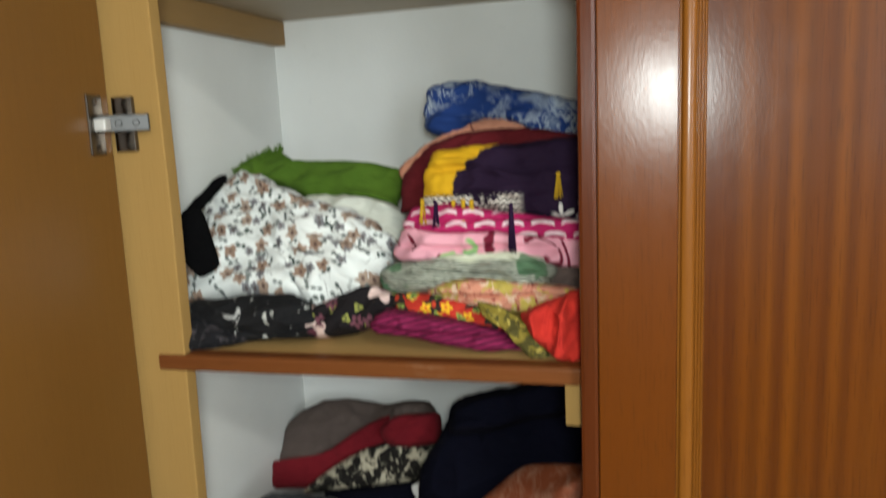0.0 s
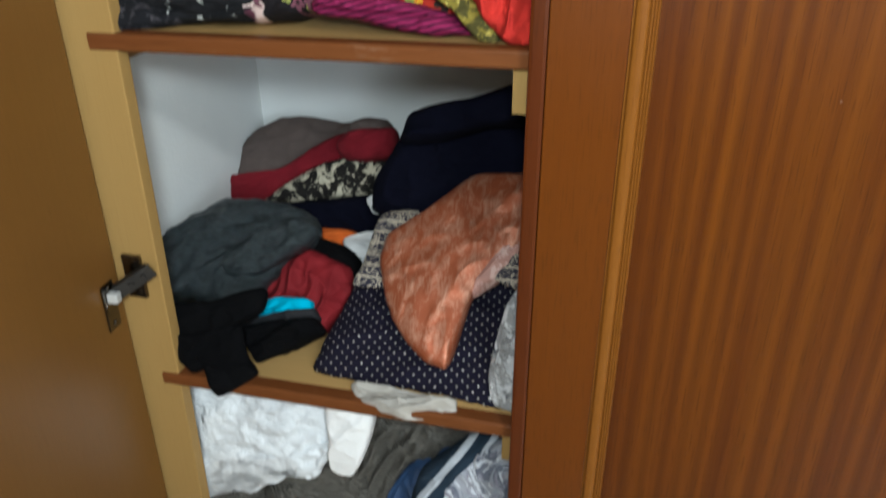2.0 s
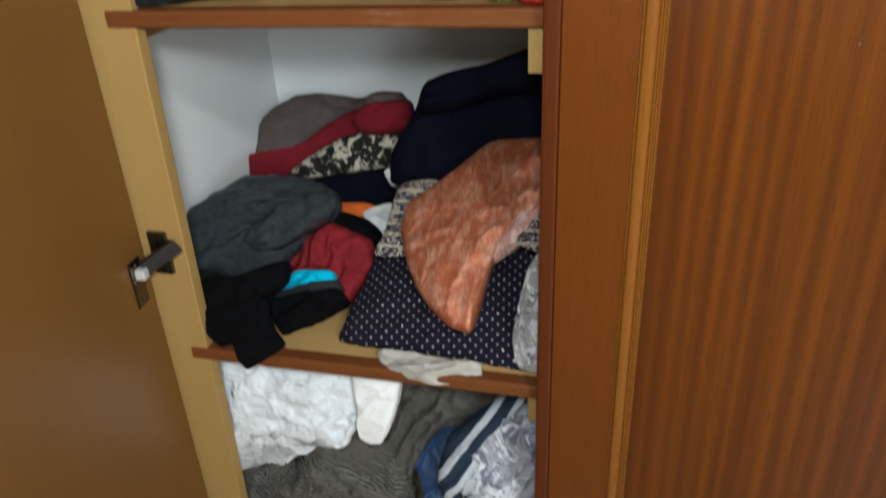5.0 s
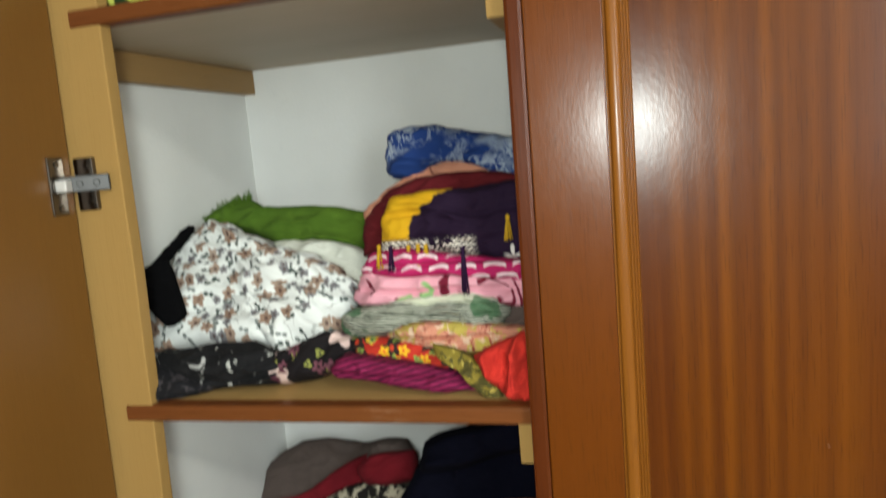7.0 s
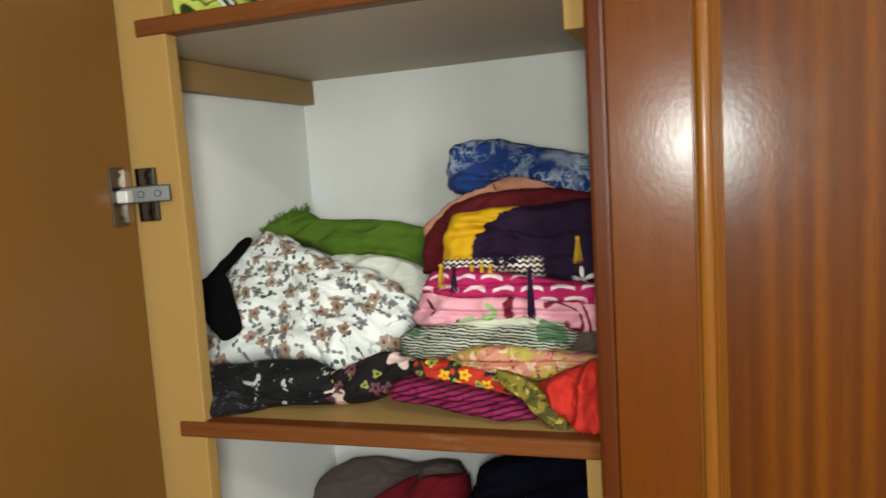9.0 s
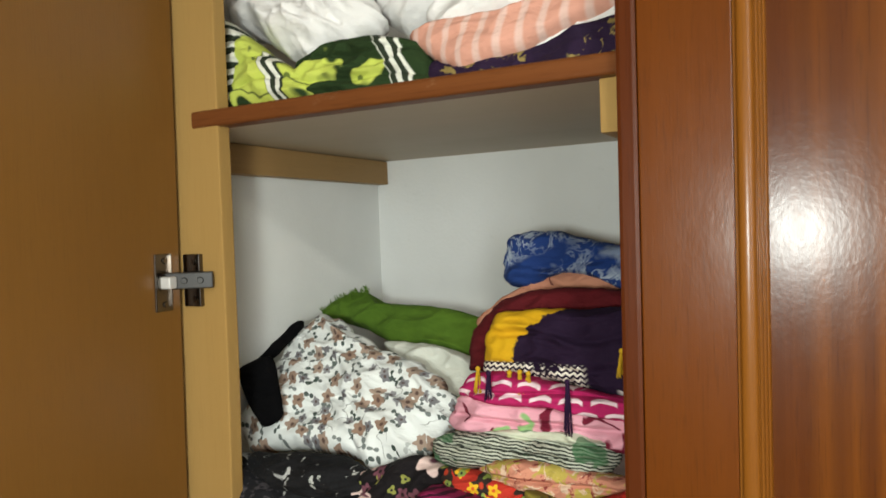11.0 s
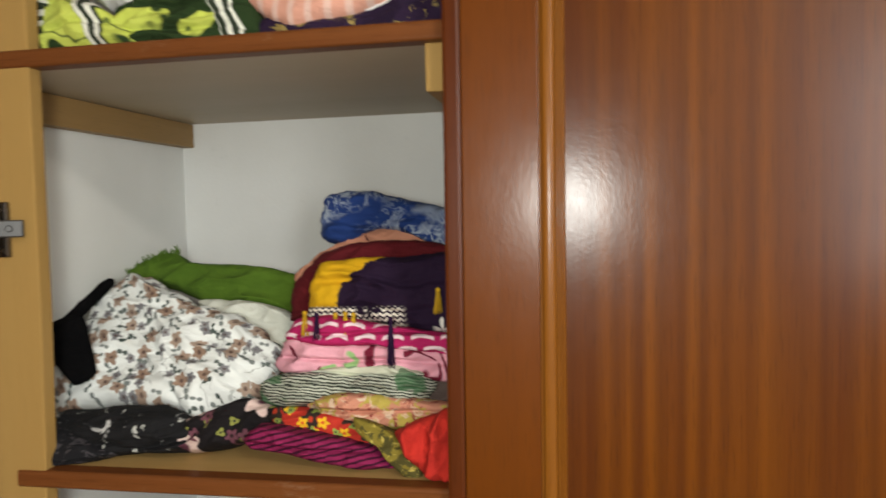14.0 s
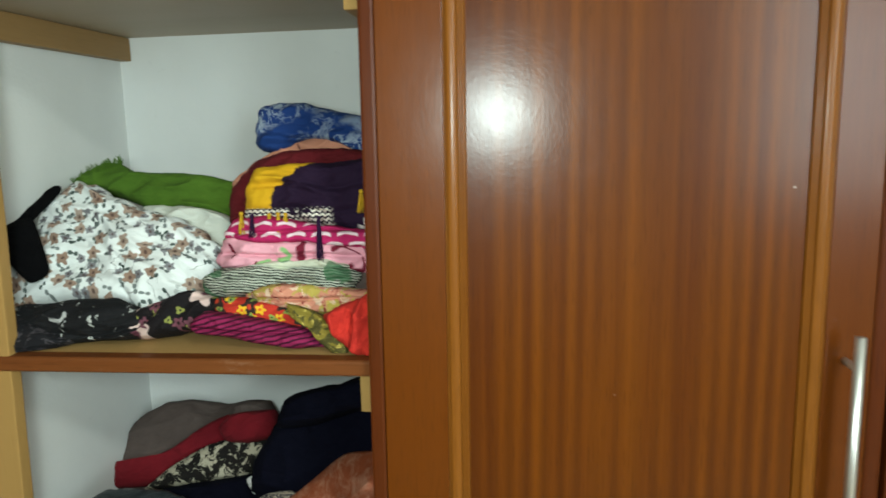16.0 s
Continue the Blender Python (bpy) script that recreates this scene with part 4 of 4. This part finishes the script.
lump("sheet", M_WHITE, (-0.088, 0.084, 1.627), 20, "-0.111,0.004 -0.069,-0.009 -0.012,-0.007 0.042,0.009 0.082,0.029 0.105,0.034 0.105,0.003 0.036,-0.001 -0.019,-0.011 -0.068,-0.024 -0.090,-0.026", "pale grey folded bed sheet under a striped towel", floor=ZA, cat="sheet", thick=0.015)
lump("towel", M_PEACH_STRIPE, (-0.112, 0.079, 1.652), 25, "-0.135,0.007 -0.104,0.012 -0.030,0.012 0.039,0.022 0.100,0.036 0.130,0.044 0.127,0.012 0.101,0.007 0.042,-0.019 -0.011,-0.039 -0.060,-0.046 -0.083,-0.035 -0.116,-0.014", "peach towel with white checked stripes", floor=ZA, cat="towel", thick=0.02, wr=0.5)
lump("pillowcase", M_WHITE, (-0.091, 0.095, 1.687), 30, "-0.136,0.004 -0.069,0.005 -0.028,0.033 0.010,0.012 0.072,0.010 0.108,0.029 0.109,-0.007 0.080,-0.009 0.026,-0.018 -0.050,-0.028 -0.123,-0.030", "white cotton pillowcase draped over a peach towel", floor=ZA, cat="pillowcase", thick=0.02)
lump("sheet", M_WHITE, (-0.448, 0.149, 1.744), 25, "-0.124,0.023 -0.119,0.070 -0.075,0.089 -0.020,0.101 0.078,0.072 0.114,-0.004 0.147,-0.049 0.098,-0.079 0.050,-0.093 0.003,-0.078 -0.054,-0.032 -0.095,-0.020", "white crumpled bed sheet bundled on towels", floor=ZA, cat="sheet", layers=5, wr=2.1, crisp=1.0, fold=-20, thick=0.05)
lump("sheet", M_WHITE, (-0.185, 0.196, 1.761), 25, "-0.188,0.006 -0.182,0.047 -0.121,0.089 0.018,0.094 0.133,0.070 0.195,0.038 0.200,-0.039 0.138,-0.056 0.062,-0.049 -0.016,-0.060 -0.095,-0.085 -0.144,-0.056", "white thick bed sheet rolled on the shelf", floor=ZA, cat="sheet", layers=4, wr=1.3, crisp=0.9, fold=28, thick=0.06)
lump("sweater", M_TAUPE, (-0.450, 0.457, 0.838), 25, "-0.154,-0.079 -0.146,-0.025 -0.119,0.014 -0.062,0.047 -0.005,0.054 0.062,0.047 0.105,0.056 0.140,0.054 0.150,0.034 0.119,0.009 0.065,-0.008 0.011,-0.041 -0.055,-0.075 -0.112,-0.088", "taupe brown knitted sweater on top of the pile", layers=1, floor=ZC, cat="sweater", key="taupe", wr=0.5, thick=0.04)
lump("sweater", M_RED_DARK, (-0.449, 0.410, 0.813), 25, "-0.153,-0.056 -0.145,-0.026 -0.087,-0.022 -0.021,0.007 0.042,0.051 0.084,0.071 0.161,0.080 0.166,0.036 0.129,0.025 0.045,0.004 -0.019,-0.036 -0.062,-0.064 -0.142,-0.070", "dark red knitted sweater folded in the pile", floor=ZC, cat="sweater", key="wine", wr=0.5)
lump("blouse", M_BW_PRINT, (-0.375, 0.371, 0.807), 25, "-0.130,-0.049 -0.078,-0.003 -0.016,0.034 0.046,0.054 0.102,0.059 0.105,-0.003 0.060,-0.019 -0.012,-0.032 -0.076,-0.042", "black blouse with cream flower print", floor=ZC, cat="blouse", wr=0.6)
lump("trousers", M_NAVY, (-0.347, 0.320, 0.772), 20, "-0.105,0.011 -0.007,0.029 0.058,0.039 0.082,0.007 0.075,-0.024 0.005,-0.030 -0.036,-0.027 -0.073,-0.005", "dark navy folded trousers", floor=ZC, cat="trousers", wr=0.5)
lump("vest", M_WHITE, (-0.277, 0.304, 0.805), 20, "-0.016,0.008 0.003,0.018 0.016,-0.013 -0.003,-0.014", "small white vest corner between folded clothes", floor=ZC, cat="vest", thick=0.01)
lump("coat", M_NAVY, (-0.162, 0.303, 0.897), 22, "-0.105,-0.090 -0.105,-0.046 -0.081,-0.003 -0.068,0.022 -0.056,0.060 -0.015,0.076 0.038,0.087 0.098,0.109 0.148,0.125 0.162,-0.040 0.070,-0.078 0.001,-0.116 -0.086,-0.107", "large dark navy wool coat folded thick", floor=ZC, cat="coat", key="coat", wr=0.7, thick=0.05)
lump("shirt", M_ORANGE, (-0.333, 0.283, 0.748), 35, "-0.053,0.011 0.009,0.017 0.039,0.006 0.033,-0.022 -0.028,-0.012", "orange cotton shirt squeezed in the pile", floor=ZC, cat="shirt", thick=0.012)
lump("shirt", M_WHITE, (-0.283, 0.266, 0.748), 35, "-0.039,0.007 0.003,0.026 0.028,0.016 0.022,-0.021 -0.015,-0.028", "white folded shirt squeezed in the pile", floor=ZC, cat="shirt", thick=0.012)
lump("scarf", M_BLACK, (-0.329, 0.211, 0.750), 40, "-0.073,-0.019 -0.050,0.014 -0.019,0.030 0.030,0.021 0.061,-0.001 0.054,-0.032 -0.002,-0.014", "black knitted scarf behind a maroon shirt", floor=ZC, cat="scarf")
lump("shirt", M_RED_SHIRT, (-0.329, 0.153, 0.715), 40, "-0.090,-0.022 -0.055,0.047 -0.007,0.069 0.046,0.051 0.059,0.016 0.050,-0.020 0.032,-0.052 0.006,-0.041 -0.002,-0.023 -0.038,-0.024", "maroon red crumpled shirt", floor=ZC, cat="shirt", wr=1.7, thick=0.022, fold=60)
lump("shirt", M_CYAN, (-0.361, 0.101, 0.721), 35, "-0.047,-0.013 -0.006,0.016 0.044,0.019 0.050,0.006 -0.003,-0.009 -0.037,-0.019", "bright cyan folded shirt edge", floor=ZC, cat="shirt", thick=0.012)
lump("trousers", M_CHARCOAL, (-0.364, 0.089, 0.693), 40, "-0.070,-0.033 -0.038,0.015 0.048,0.037 0.066,0.020 0.025,-0.010 -0.030,-0.030", "charcoal folded cotton trousers", floor=ZC, cat="trousers", thick=0.02)
lump("blouse", M_BLACK, (-0.346, 0.069, 0.691), 40, "-0.064,0.011 0.037,0.036 0.061,0.021 0.035,0.000 0.008,-0.018 -0.026,-0.038 -0.049,-0.012", "black frilled blouse bunched on the shelf", floor=ZC, cat="blouse", wr=1.3, thick=0.02)
lump("top", M_BLACK, (-0.421, 0.030, 0.703), 35, "-0.098,0.037 -0.011,0.056 0.056,0.081 0.065,0.051 0.031,0.025 0.054,-0.019 0.068,-0.037 0.017,-0.074 -0.007,-0.044 -0.027,-0.049 -0.068,-0.025 -0.080,-0.001", "black long-sleeved top with one sleeve hanging over the edge", floor=ZC, cat="top", key="top", hang=1, wr=0.8, thick=0.02)
lump("jacket", M_LEATHER, (-0.449, 0.168, 0.763), 42, "-0.153,-0.014 -0.106,0.045 -0.045,0.083 0.023,0.090 0.081,0.084 0.118,0.057 0.117,0.029 0.080,-0.000 0.060,-0.036 0.037,-0.074 -0.017,-0.084 -0.076,-0.078 -0.119,-0.101", "charcoal grey waxed denim jacket heaped on clothes", floor=ZC, cat="jacket", wr=1.0, fold=35, thick=0.035, key="jacket")
lump("dress", M_POLKA, (-0.156, 0.149, 0.724), 58, "-0.135,-0.114 -0.119,-0.027 -0.110,0.030 -0.105,0.084 -0.098,0.147 -0.028,0.162 0.113,0.170 0.179,0.081 0.186,-0.008 0.162,-0.135 0.070,-0.134 -0.008,-0.130 -0.107,-0.125", "dark navy dress with small silver dots lying folded", floor=ZC, cat="dress", wr=0.5, thick=0.022, key="polka")
lump("scarf", M_COPPER, (-0.103, 0.136, 0.819), 50, "-0.105,-0.015 -0.100,0.023 -0.054,0.066 0.005,0.124 0.069,0.132 0.109,0.130 0.113,0.074 0.072,0.013 0.042,-0.030 0.027,-0.066 0.013,-0.155 -0.030,-0.141 -0.069,-0.101 -0.092,-0.056", "copper coloured shiny brocade scarf draped over a dress", floor=ZC, cat="scarf", wr=0.3, thick=0.014, fold=60, key="copper")
lump("scarf", M_SILVER, (-0.018, 0.087, 0.718), 45, "-0.024,-0.047 -0.023,-0.003 -0.014,0.059 0.003,0.084 0.033,0.071 0.036,-0.083 -0.011,-0.080", "silver grey scarf with a frayed fringe", floor=ZC, cat="scarf", wr=1.0, thick=0.01)
lump("cloth", M_GREY_CLOTH, (-0.151, 0.013, 0.659), 60, "-0.075,0.014 -0.033,0.018 0.022,0.015 0.073,0.012 0.069,-0.009 0.013,-0.022 -0.018,-0.018 -0.051,-0.010", "beige and white cloth peeking over the shelf edge", floor=ZC, cat="cloth", hang=1, thick=0.01, wr=1.3)
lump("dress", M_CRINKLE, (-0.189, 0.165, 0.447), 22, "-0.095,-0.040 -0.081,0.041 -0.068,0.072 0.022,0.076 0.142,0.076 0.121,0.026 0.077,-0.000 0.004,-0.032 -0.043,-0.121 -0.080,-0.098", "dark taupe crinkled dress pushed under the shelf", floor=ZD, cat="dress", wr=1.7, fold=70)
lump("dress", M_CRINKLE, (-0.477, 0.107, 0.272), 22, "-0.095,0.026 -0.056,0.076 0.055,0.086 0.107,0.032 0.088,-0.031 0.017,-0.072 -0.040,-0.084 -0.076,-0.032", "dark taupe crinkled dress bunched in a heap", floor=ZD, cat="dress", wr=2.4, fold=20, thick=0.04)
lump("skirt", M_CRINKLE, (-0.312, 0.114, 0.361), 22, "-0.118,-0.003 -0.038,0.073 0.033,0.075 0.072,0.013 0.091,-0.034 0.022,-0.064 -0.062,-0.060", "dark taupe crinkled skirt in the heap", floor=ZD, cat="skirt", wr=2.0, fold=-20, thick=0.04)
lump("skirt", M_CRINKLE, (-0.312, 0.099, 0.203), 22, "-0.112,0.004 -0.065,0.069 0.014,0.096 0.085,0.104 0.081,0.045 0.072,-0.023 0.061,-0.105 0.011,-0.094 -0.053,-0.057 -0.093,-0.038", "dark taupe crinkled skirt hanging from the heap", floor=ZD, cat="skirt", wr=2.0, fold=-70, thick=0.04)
lump("nightdress", M_SATIN, (-0.395, 0.059, 0.478), 12, "-0.121,0.107 -0.023,0.122 0.114,0.117 0.122,0.034 0.087,-0.018 0.061,-0.005 0.026,-0.041 0.006,-0.049 -0.014,-0.066 -0.045,-0.070 -0.098,-0.092 -0.116,-0.039", "white satin nightdress crumpled under the shelf", floor=ZD, cat="nightdress", key="night", wr=0.8, crisp=1.7, thick=0.03)
lump("pillowcase", M_WHITE, (-0.247, 0.047, 0.548), 12, "-0.030,0.060 0.040,0.063 0.031,-0.009 0.010,-0.058 -0.023,-0.054 -0.028,-0.002", "smooth white pillowcase tucked under the shelf", floor=ZD, cat="pillowcase", wr=0.5, thick=0.015)
lump("blouse", M_BLUE_SATIN, (-0.169, 0.118, 0.373), 22, "-0.048,0.004 -0.012,0.062 0.049,0.106 0.085,0.116 0.027,0.052 0.009,-0.005 0.003,-0.077 -0.020,-0.102 -0.059,-0.102 -0.033,-0.054", "steel blue satin blouse folded on edge", floor=ZD, cat="blouse", wr=1.2, thick=0.02, fold=60)
lump("towel", M_YELLOW, (-0.192, 0.067, 0.244), 20, "-0.036,0.023 0.000,0.038 0.034,0.022 0.039,-0.035 -0.011,-0.040 -0.028,-0.008", "yellow and white checked cloth", floor=ZD, cat="towel", thick=0.015)
lump("jeans", M_DENIM, (-0.199, 0.049, 0.151), 35, "-0.077,-0.038 -0.053,0.048 -0.023,0.073 0.035,0.058 0.070,-0.004 0.081,-0.034 0.015,-0.051 -0.048,-0.052", "dark blue folded denim jeans", floor=ZD, cat="jeans", wr=0.5, thick=0.03)
lump("blouse", M_BLACK_SATIN, (-0.034, 0.048, 0.205), 30, "-0.037,-0.027 -0.023,0.038 -0.000,0.101 0.045,0.099 0.059,0.005 0.026,-0.061 -0.006,-0.072 -0.063,-0.083", "black satin blouse fallen to the shelf", floor=ZD, cat="blouse", wr=1.0, thick=0.015)
lump("hat", M_BLACK, (-0.404, 0.070, 0.133), 30, "-0.087,0.012 -0.070,0.068 -0.037,0.085 0.002,0.048 0.050,0.020 0.114,-0.006 0.100,-0.029 0.014,-0.059 -0.030,-0.081 -0.056,-0.059", "black cloth sun hat with a soft brim", floor=ZD, cat="hat", wr=0.6, thick=0.03)
lump("hat", M_NAVY_CLOTH, (-0.367, 0.037, 0.109), 35, "-0.077,-0.027 -0.054,0.010 -0.013,0.042 0.052,0.054 0.088,0.031 0.077,-0.005 0.014,-0.024 -0.029,-0.038 -0.057,-0.042", "dark navy cloth cap lying on jeans", floor=ZD, cat="hat", wr=0.4, thick=0.035)
lump("jeans", M_FRAY, (-0.234, 0.023, 0.100), 40, "-0.163,0.000 -0.061,0.015 0.004,0.015 0.111,0.029 0.117,0.004 0.074,-0.023 0.001,-0.027 -0.083,-0.013", "frayed navy and white denim hem", floor=ZD, cat="jeans", wr=1.0, thick=0.012)
lump("dress", M_BORDER, (-0.108, 0.097, 0.456), 22, "-0.056,-0.076 -0.055,-0.029 -0.038,0.016 0.007,0.056 0.043,0.088 0.077,0.087 0.051,0.054 0.020,0.017 0.003,-0.027 -0.012,-0.087 -0.041,-0.100", "blue grey and white marbled dress with a dark border", floor=ZD, cat="dress", wr=0.8, thick=0.03, fold=55, key="marble")
lump("bodice", M_MARBLE, (-0.055, 0.081, 0.436), 22, "-0.071,-0.050 -0.059,0.004 -0.041,0.043 -0.010,0.082 0.034,0.106 0.071,0.076 0.081,-0.002 0.038,-0.066 -0.003,-0.095 -0.039,-0.099", "pale grey marbled bodice", floor=ZD, parent="marble", wr=1.8, thick=0.04, fold=60)
lump("skirt", M_ZEBRA, (-0.130, 0.064, 0.308), 22, "-0.039,0.036 -0.008,0.060 0.020,0.017 0.060,0.013 0.050,-0.009 0.001,-0.038 -0.031,-0.051 -0.052,-0.029", "grey zebra striped skirt", floor=ZD, parent="marble", wr=1.4, thick=0.03, fold=60)
lump("facing", M_TEAL, (-0.097, 0.043, 0.379), 22, "-0.022,0.025 0.004,0.023 0.024,-0.022 -0.006,-0.026", "dark teal facing", floor=ZD, parent="marble", wr=0.6, thick=0.02)
lump("blouse", M_LACE, (-0.054, 0.063, 0.279), 30, "-0.089,-0.029 -0.023,0.014 0.034,0.075 0.081,0.093 0.089,0.039 0.019,-0.018 0.004,-0.045 -0.040,-0.065 -0.075,-0.063", "black lace blouse with a sequinned hem", floor=ZD, cat="blouse", wr=1.8, thick=0.025, key="lace")
lump("hem", M_SEQUIN, (-0.104, 0.042, 0.181), 30, "-0.052,-0.014 -0.024,0.007 -0.008,0.031 0.042,0.062 0.049,0.029 0.027,-0.024 -0.003,-0.044 -0.032,-0.046", "silver sequinned hem", floor=ZD, parent="lace", wr=1.4, thick=0.02)
lump("pocket", M_LEATHER, (-0.389, 0.148, 0.789), 42, "-0.068,-0.030 -0.054,-0.005 -0.019,0.025 0.042,0.053 0.070,0.039 0.061,0.013 0.027,-0.011 -0.009,-0.039 -0.049,-0.044", "folded waxed pocket flap", floor=ZC, parent="jacket", wr=0.9, thick=0.022, deep=0.02, fold=35)
lump("fold", M_SILVER_PINK, (-0.040, 0.145, 0.815), 50, "-0.035,-0.059 -0.028,-0.015 0.001,0.037 0.031,0.056 0.034,0.014 -0.003,-0.033", "pale pink brocade underside", floor=ZC, parent="copper", wr=1.0, thick=0.014, deep=0.02, fold=60)
lump("sleeve", M_NAVY, (-0.109, 0.267, 0.976), 22, "-0.098,-0.047 -0.090,-0.006 -0.053,0.009 -0.003,0.020 0.054,0.040 0.101,0.054 0.107,-0.007 0.023,-0.021 -0.042,-0.043", "folded navy sleeve", floor=ZC, parent="coat", wr=0.8, thick=0.05, deep=0.03)
lump("trim", M_LACE, (-0.466, 0.047, 1.132), 15, "-0.038,-0.020 -0.042,0.008 -0.034,0.030 0.002,0.028 0.027,0.017 0.068,-0.001 0.037,-0.014 0.005,-0.022 -0.024,-0.025", "black lace trim", floor=ZB, parent="leafy", wr=0.8, thick=0.03)
lump("sleeve", M_BLACK, (-0.391, 0.009, 0.687), 30, "-0.054,0.006 0.006,0.051 0.019,0.024 0.030,0.002 0.043,-0.012 -0.011,-0.050 -0.033,-0.021", "black hanging sleeve", floor=ZC, parent="top", hang=1, wr=0.5, thick=0.012, deep=0.008)
lump("frill", M_SATIN, (-0.385, 0.038, 0.461), 12, "-0.116,-0.003 -0.051,0.024 0.027,0.043 0.120,0.072 0.087,0.011 0.059,0.024 0.025,-0.012 0.005,-0.019 -0.015,-0.037 -0.045,-0.041 -0.097,-0.062", "white satin frill", floor=ZD, parent="night", wr=1.2, crisp=1.6, thick=0.02)
lump("border", M_SCROLL, (-0.207, 0.155, 0.804), 58, "-0.036,-0.060 -0.032,-0.028 -0.030,0.010 -0.024,0.060 0.029,0.072 0.042,0.019 0.033,-0.018 0.017,-0.055", "woven scroll border", floor=ZC, parent="polka", wr=0.3, thick=0.008, deep=0.01)
lump("border", M_SCROLL, (-0.021, 0.149, 0.827), 58, "-0.024,-0.045 -0.023,0.007 -0.015,0.044 0.027,0.051 0.036,-0.057", "woven scroll border", floor=ZC, parent="polka", wr=0.3, thick=0.008, deep=0.01)
lump("hood", M_TAUPE, (-0.318, 0.411, 0.890), 25, "-0.039,-0.010 -0.030,0.014 -0.005,0.023 0.028,0.021 0.041,-0.000 0.023,-0.020 -0.018,-0.027", "bunched taupe hood", floor=ZC, parent="taupe", wr=0.6, thick=0.03)
lump("cuff", M_RED_DARK, (-0.310, 0.372, 0.881), 25, "-0.050,-0.003 -0.026,0.020 0.014,0.027 0.046,0.028 0.050,-0.016 0.002,-0.029 -0.038,-0.027", "dark red ribbed cuff", floor=ZC, parent="wine", wr=0.6, thick=0.035)


def tassel(parent, x, y, z, length, material, label):
    """A knot and a bundle of threads."""
    bm = bmesh.new()
    bmesh.ops.create_icosphere(bm, subdivisions=2, radius=0.003, matrix=Matrix.Translation((x, y, z)))
    for k in range(16):
        a = 2.4 * k
        rod(bm, (x + 0.0015 * math.cos(a), y + 0.0015 * math.sin(a), z - 0.002), (x + 0.0035 * math.cos(a) + random.uniform(-1, 1) * 0.002, y - 0.004 + 0.003 * math.sin(a), z - length * random.uniform(0.85, 1.0)), 0.0008, 0.0005, 4)
    ob = part("tassel", bm, material, None, label, True)
    ob.parent = parent
    ob.matrix_basis = parent.matrix_basis.inverted()


shawl = BUILT["shawl"]
for x, z, n in ((-0.188, 1.288, 0.028), (-0.150, 1.286, 0.020), (-0.138, 1.287, 0.024), (-0.128, 1.286, 0.018), (-0.026, 1.315, 0.028)):
    tassel(shawl, x, 0.106, z, n, M_YARN, "yellow yarn tassel")
for x, z, n in ((-0.166, 1.288, 0.030), (-0.078, 1.284, 0.056)):
    tassel(shawl, x, 0.086, z, n, M_YARN_DARK, "dark purple yarn tassel")

# threads along the folded edges
green = BUILT["green"]
bm = bmesh.new()
for k in range(150):
    s = random.random()
    a = Vector((-0.566 + 0.088 * s, 0.33 + 0.01 * random.random(), 1.313 + 0.037 * s ** 0.7))
    rod(bm, a, a + Vector((random.uniform(-0.008, 0.006), random.uniform(-0.008, 0.004), random.uniform(0.004, 0.016))), 0.0009, 0.0005, 4)
fringe = part("fringe", bm, M_GREEN, None, "short green yarn fringe")
fringe.parent, fringe.matrix_basis = green, green.matrix_basis.inverted()

silver = [o for o in BUILT.values() if o.get("label", "").startswith("silver grey scarf")][0]
bm = bmesh.new()
for k in range(60):
    s = random.random()
    a = Vector((-0.033 + 0.012 * s, 0.026 + 0.03 * s, 0.69 + 0.09 * s))
    rod(bm, a, a + Vector((random.uniform(-0.004, 0.02), random.uniform(-0.010, 0.0), random.uniform(-0.022, -0.004))), 0.0007, 0.0004, 4)
fringe = part("fringe", bm, M_SILVER, None, "frayed white threads")
fringe.parent, fringe.matrix_basis = silver, silver.matrix_basis.inverted()

frayed = [o for o in BUILT.values() if o.get("label", "").startswith("frayed")][0]
bm = bmesh.new()
for k in range(80):
    s = random.random()
    a = Vector((-0.38 + 0.27 * s, 0.028 - 0.006 * random.random(), 0.108 + 0.01 * random.random()))
    rod(bm, a, a + Vector((random.uniform(-0.006, 0.006), -0.002 - 0.006 * random.random(), -random.uniform(0.002, 0.010))), 0.0007, 0.0004, 4)
fringe = part("fringe", bm, M_GREY_CLOTH, None, "white frayed cotton threads")
fringe.parent, fringe.matrix_basis = frayed, frayed.matrix_basis.inverted()

# a small carton at the foot of the stile
carton = thing("carton", "small white cardboard carton with a blue ring printed on it", "box")
carton.matrix_basis = pose(-0.487, 0.05, ZD + 0.001, 0, 0, 3)
block("body", M_CARD, carton, -0.055, 0.055, 0.0, 0.12, 0, 0.105, 0.0015)
block("lid_flap", M_CARD, carton, -0.054, 0.054, -0.0008, 0.119, 0.1055, 0.107, 0.0005)
bm = bmesh.new()
ring = [(r, a) for a in range(40) for r in (0.02, 0.043)]
vs = [bm.verts.new((-0.002 + r * math.cos(a * math.pi / 20), -0.0012, 0.052 + r * math.sin(a * math.pi / 20))) for r, a in ring]
for a in range(40):
    k = 2 * a
    bm.faces.new((vs[k], vs[k + 1], vs[(k + 3) % 80], vs[(k + 2) % 80]))
part("printed_ring", bm, M_RING, carton, "printed blue ring")
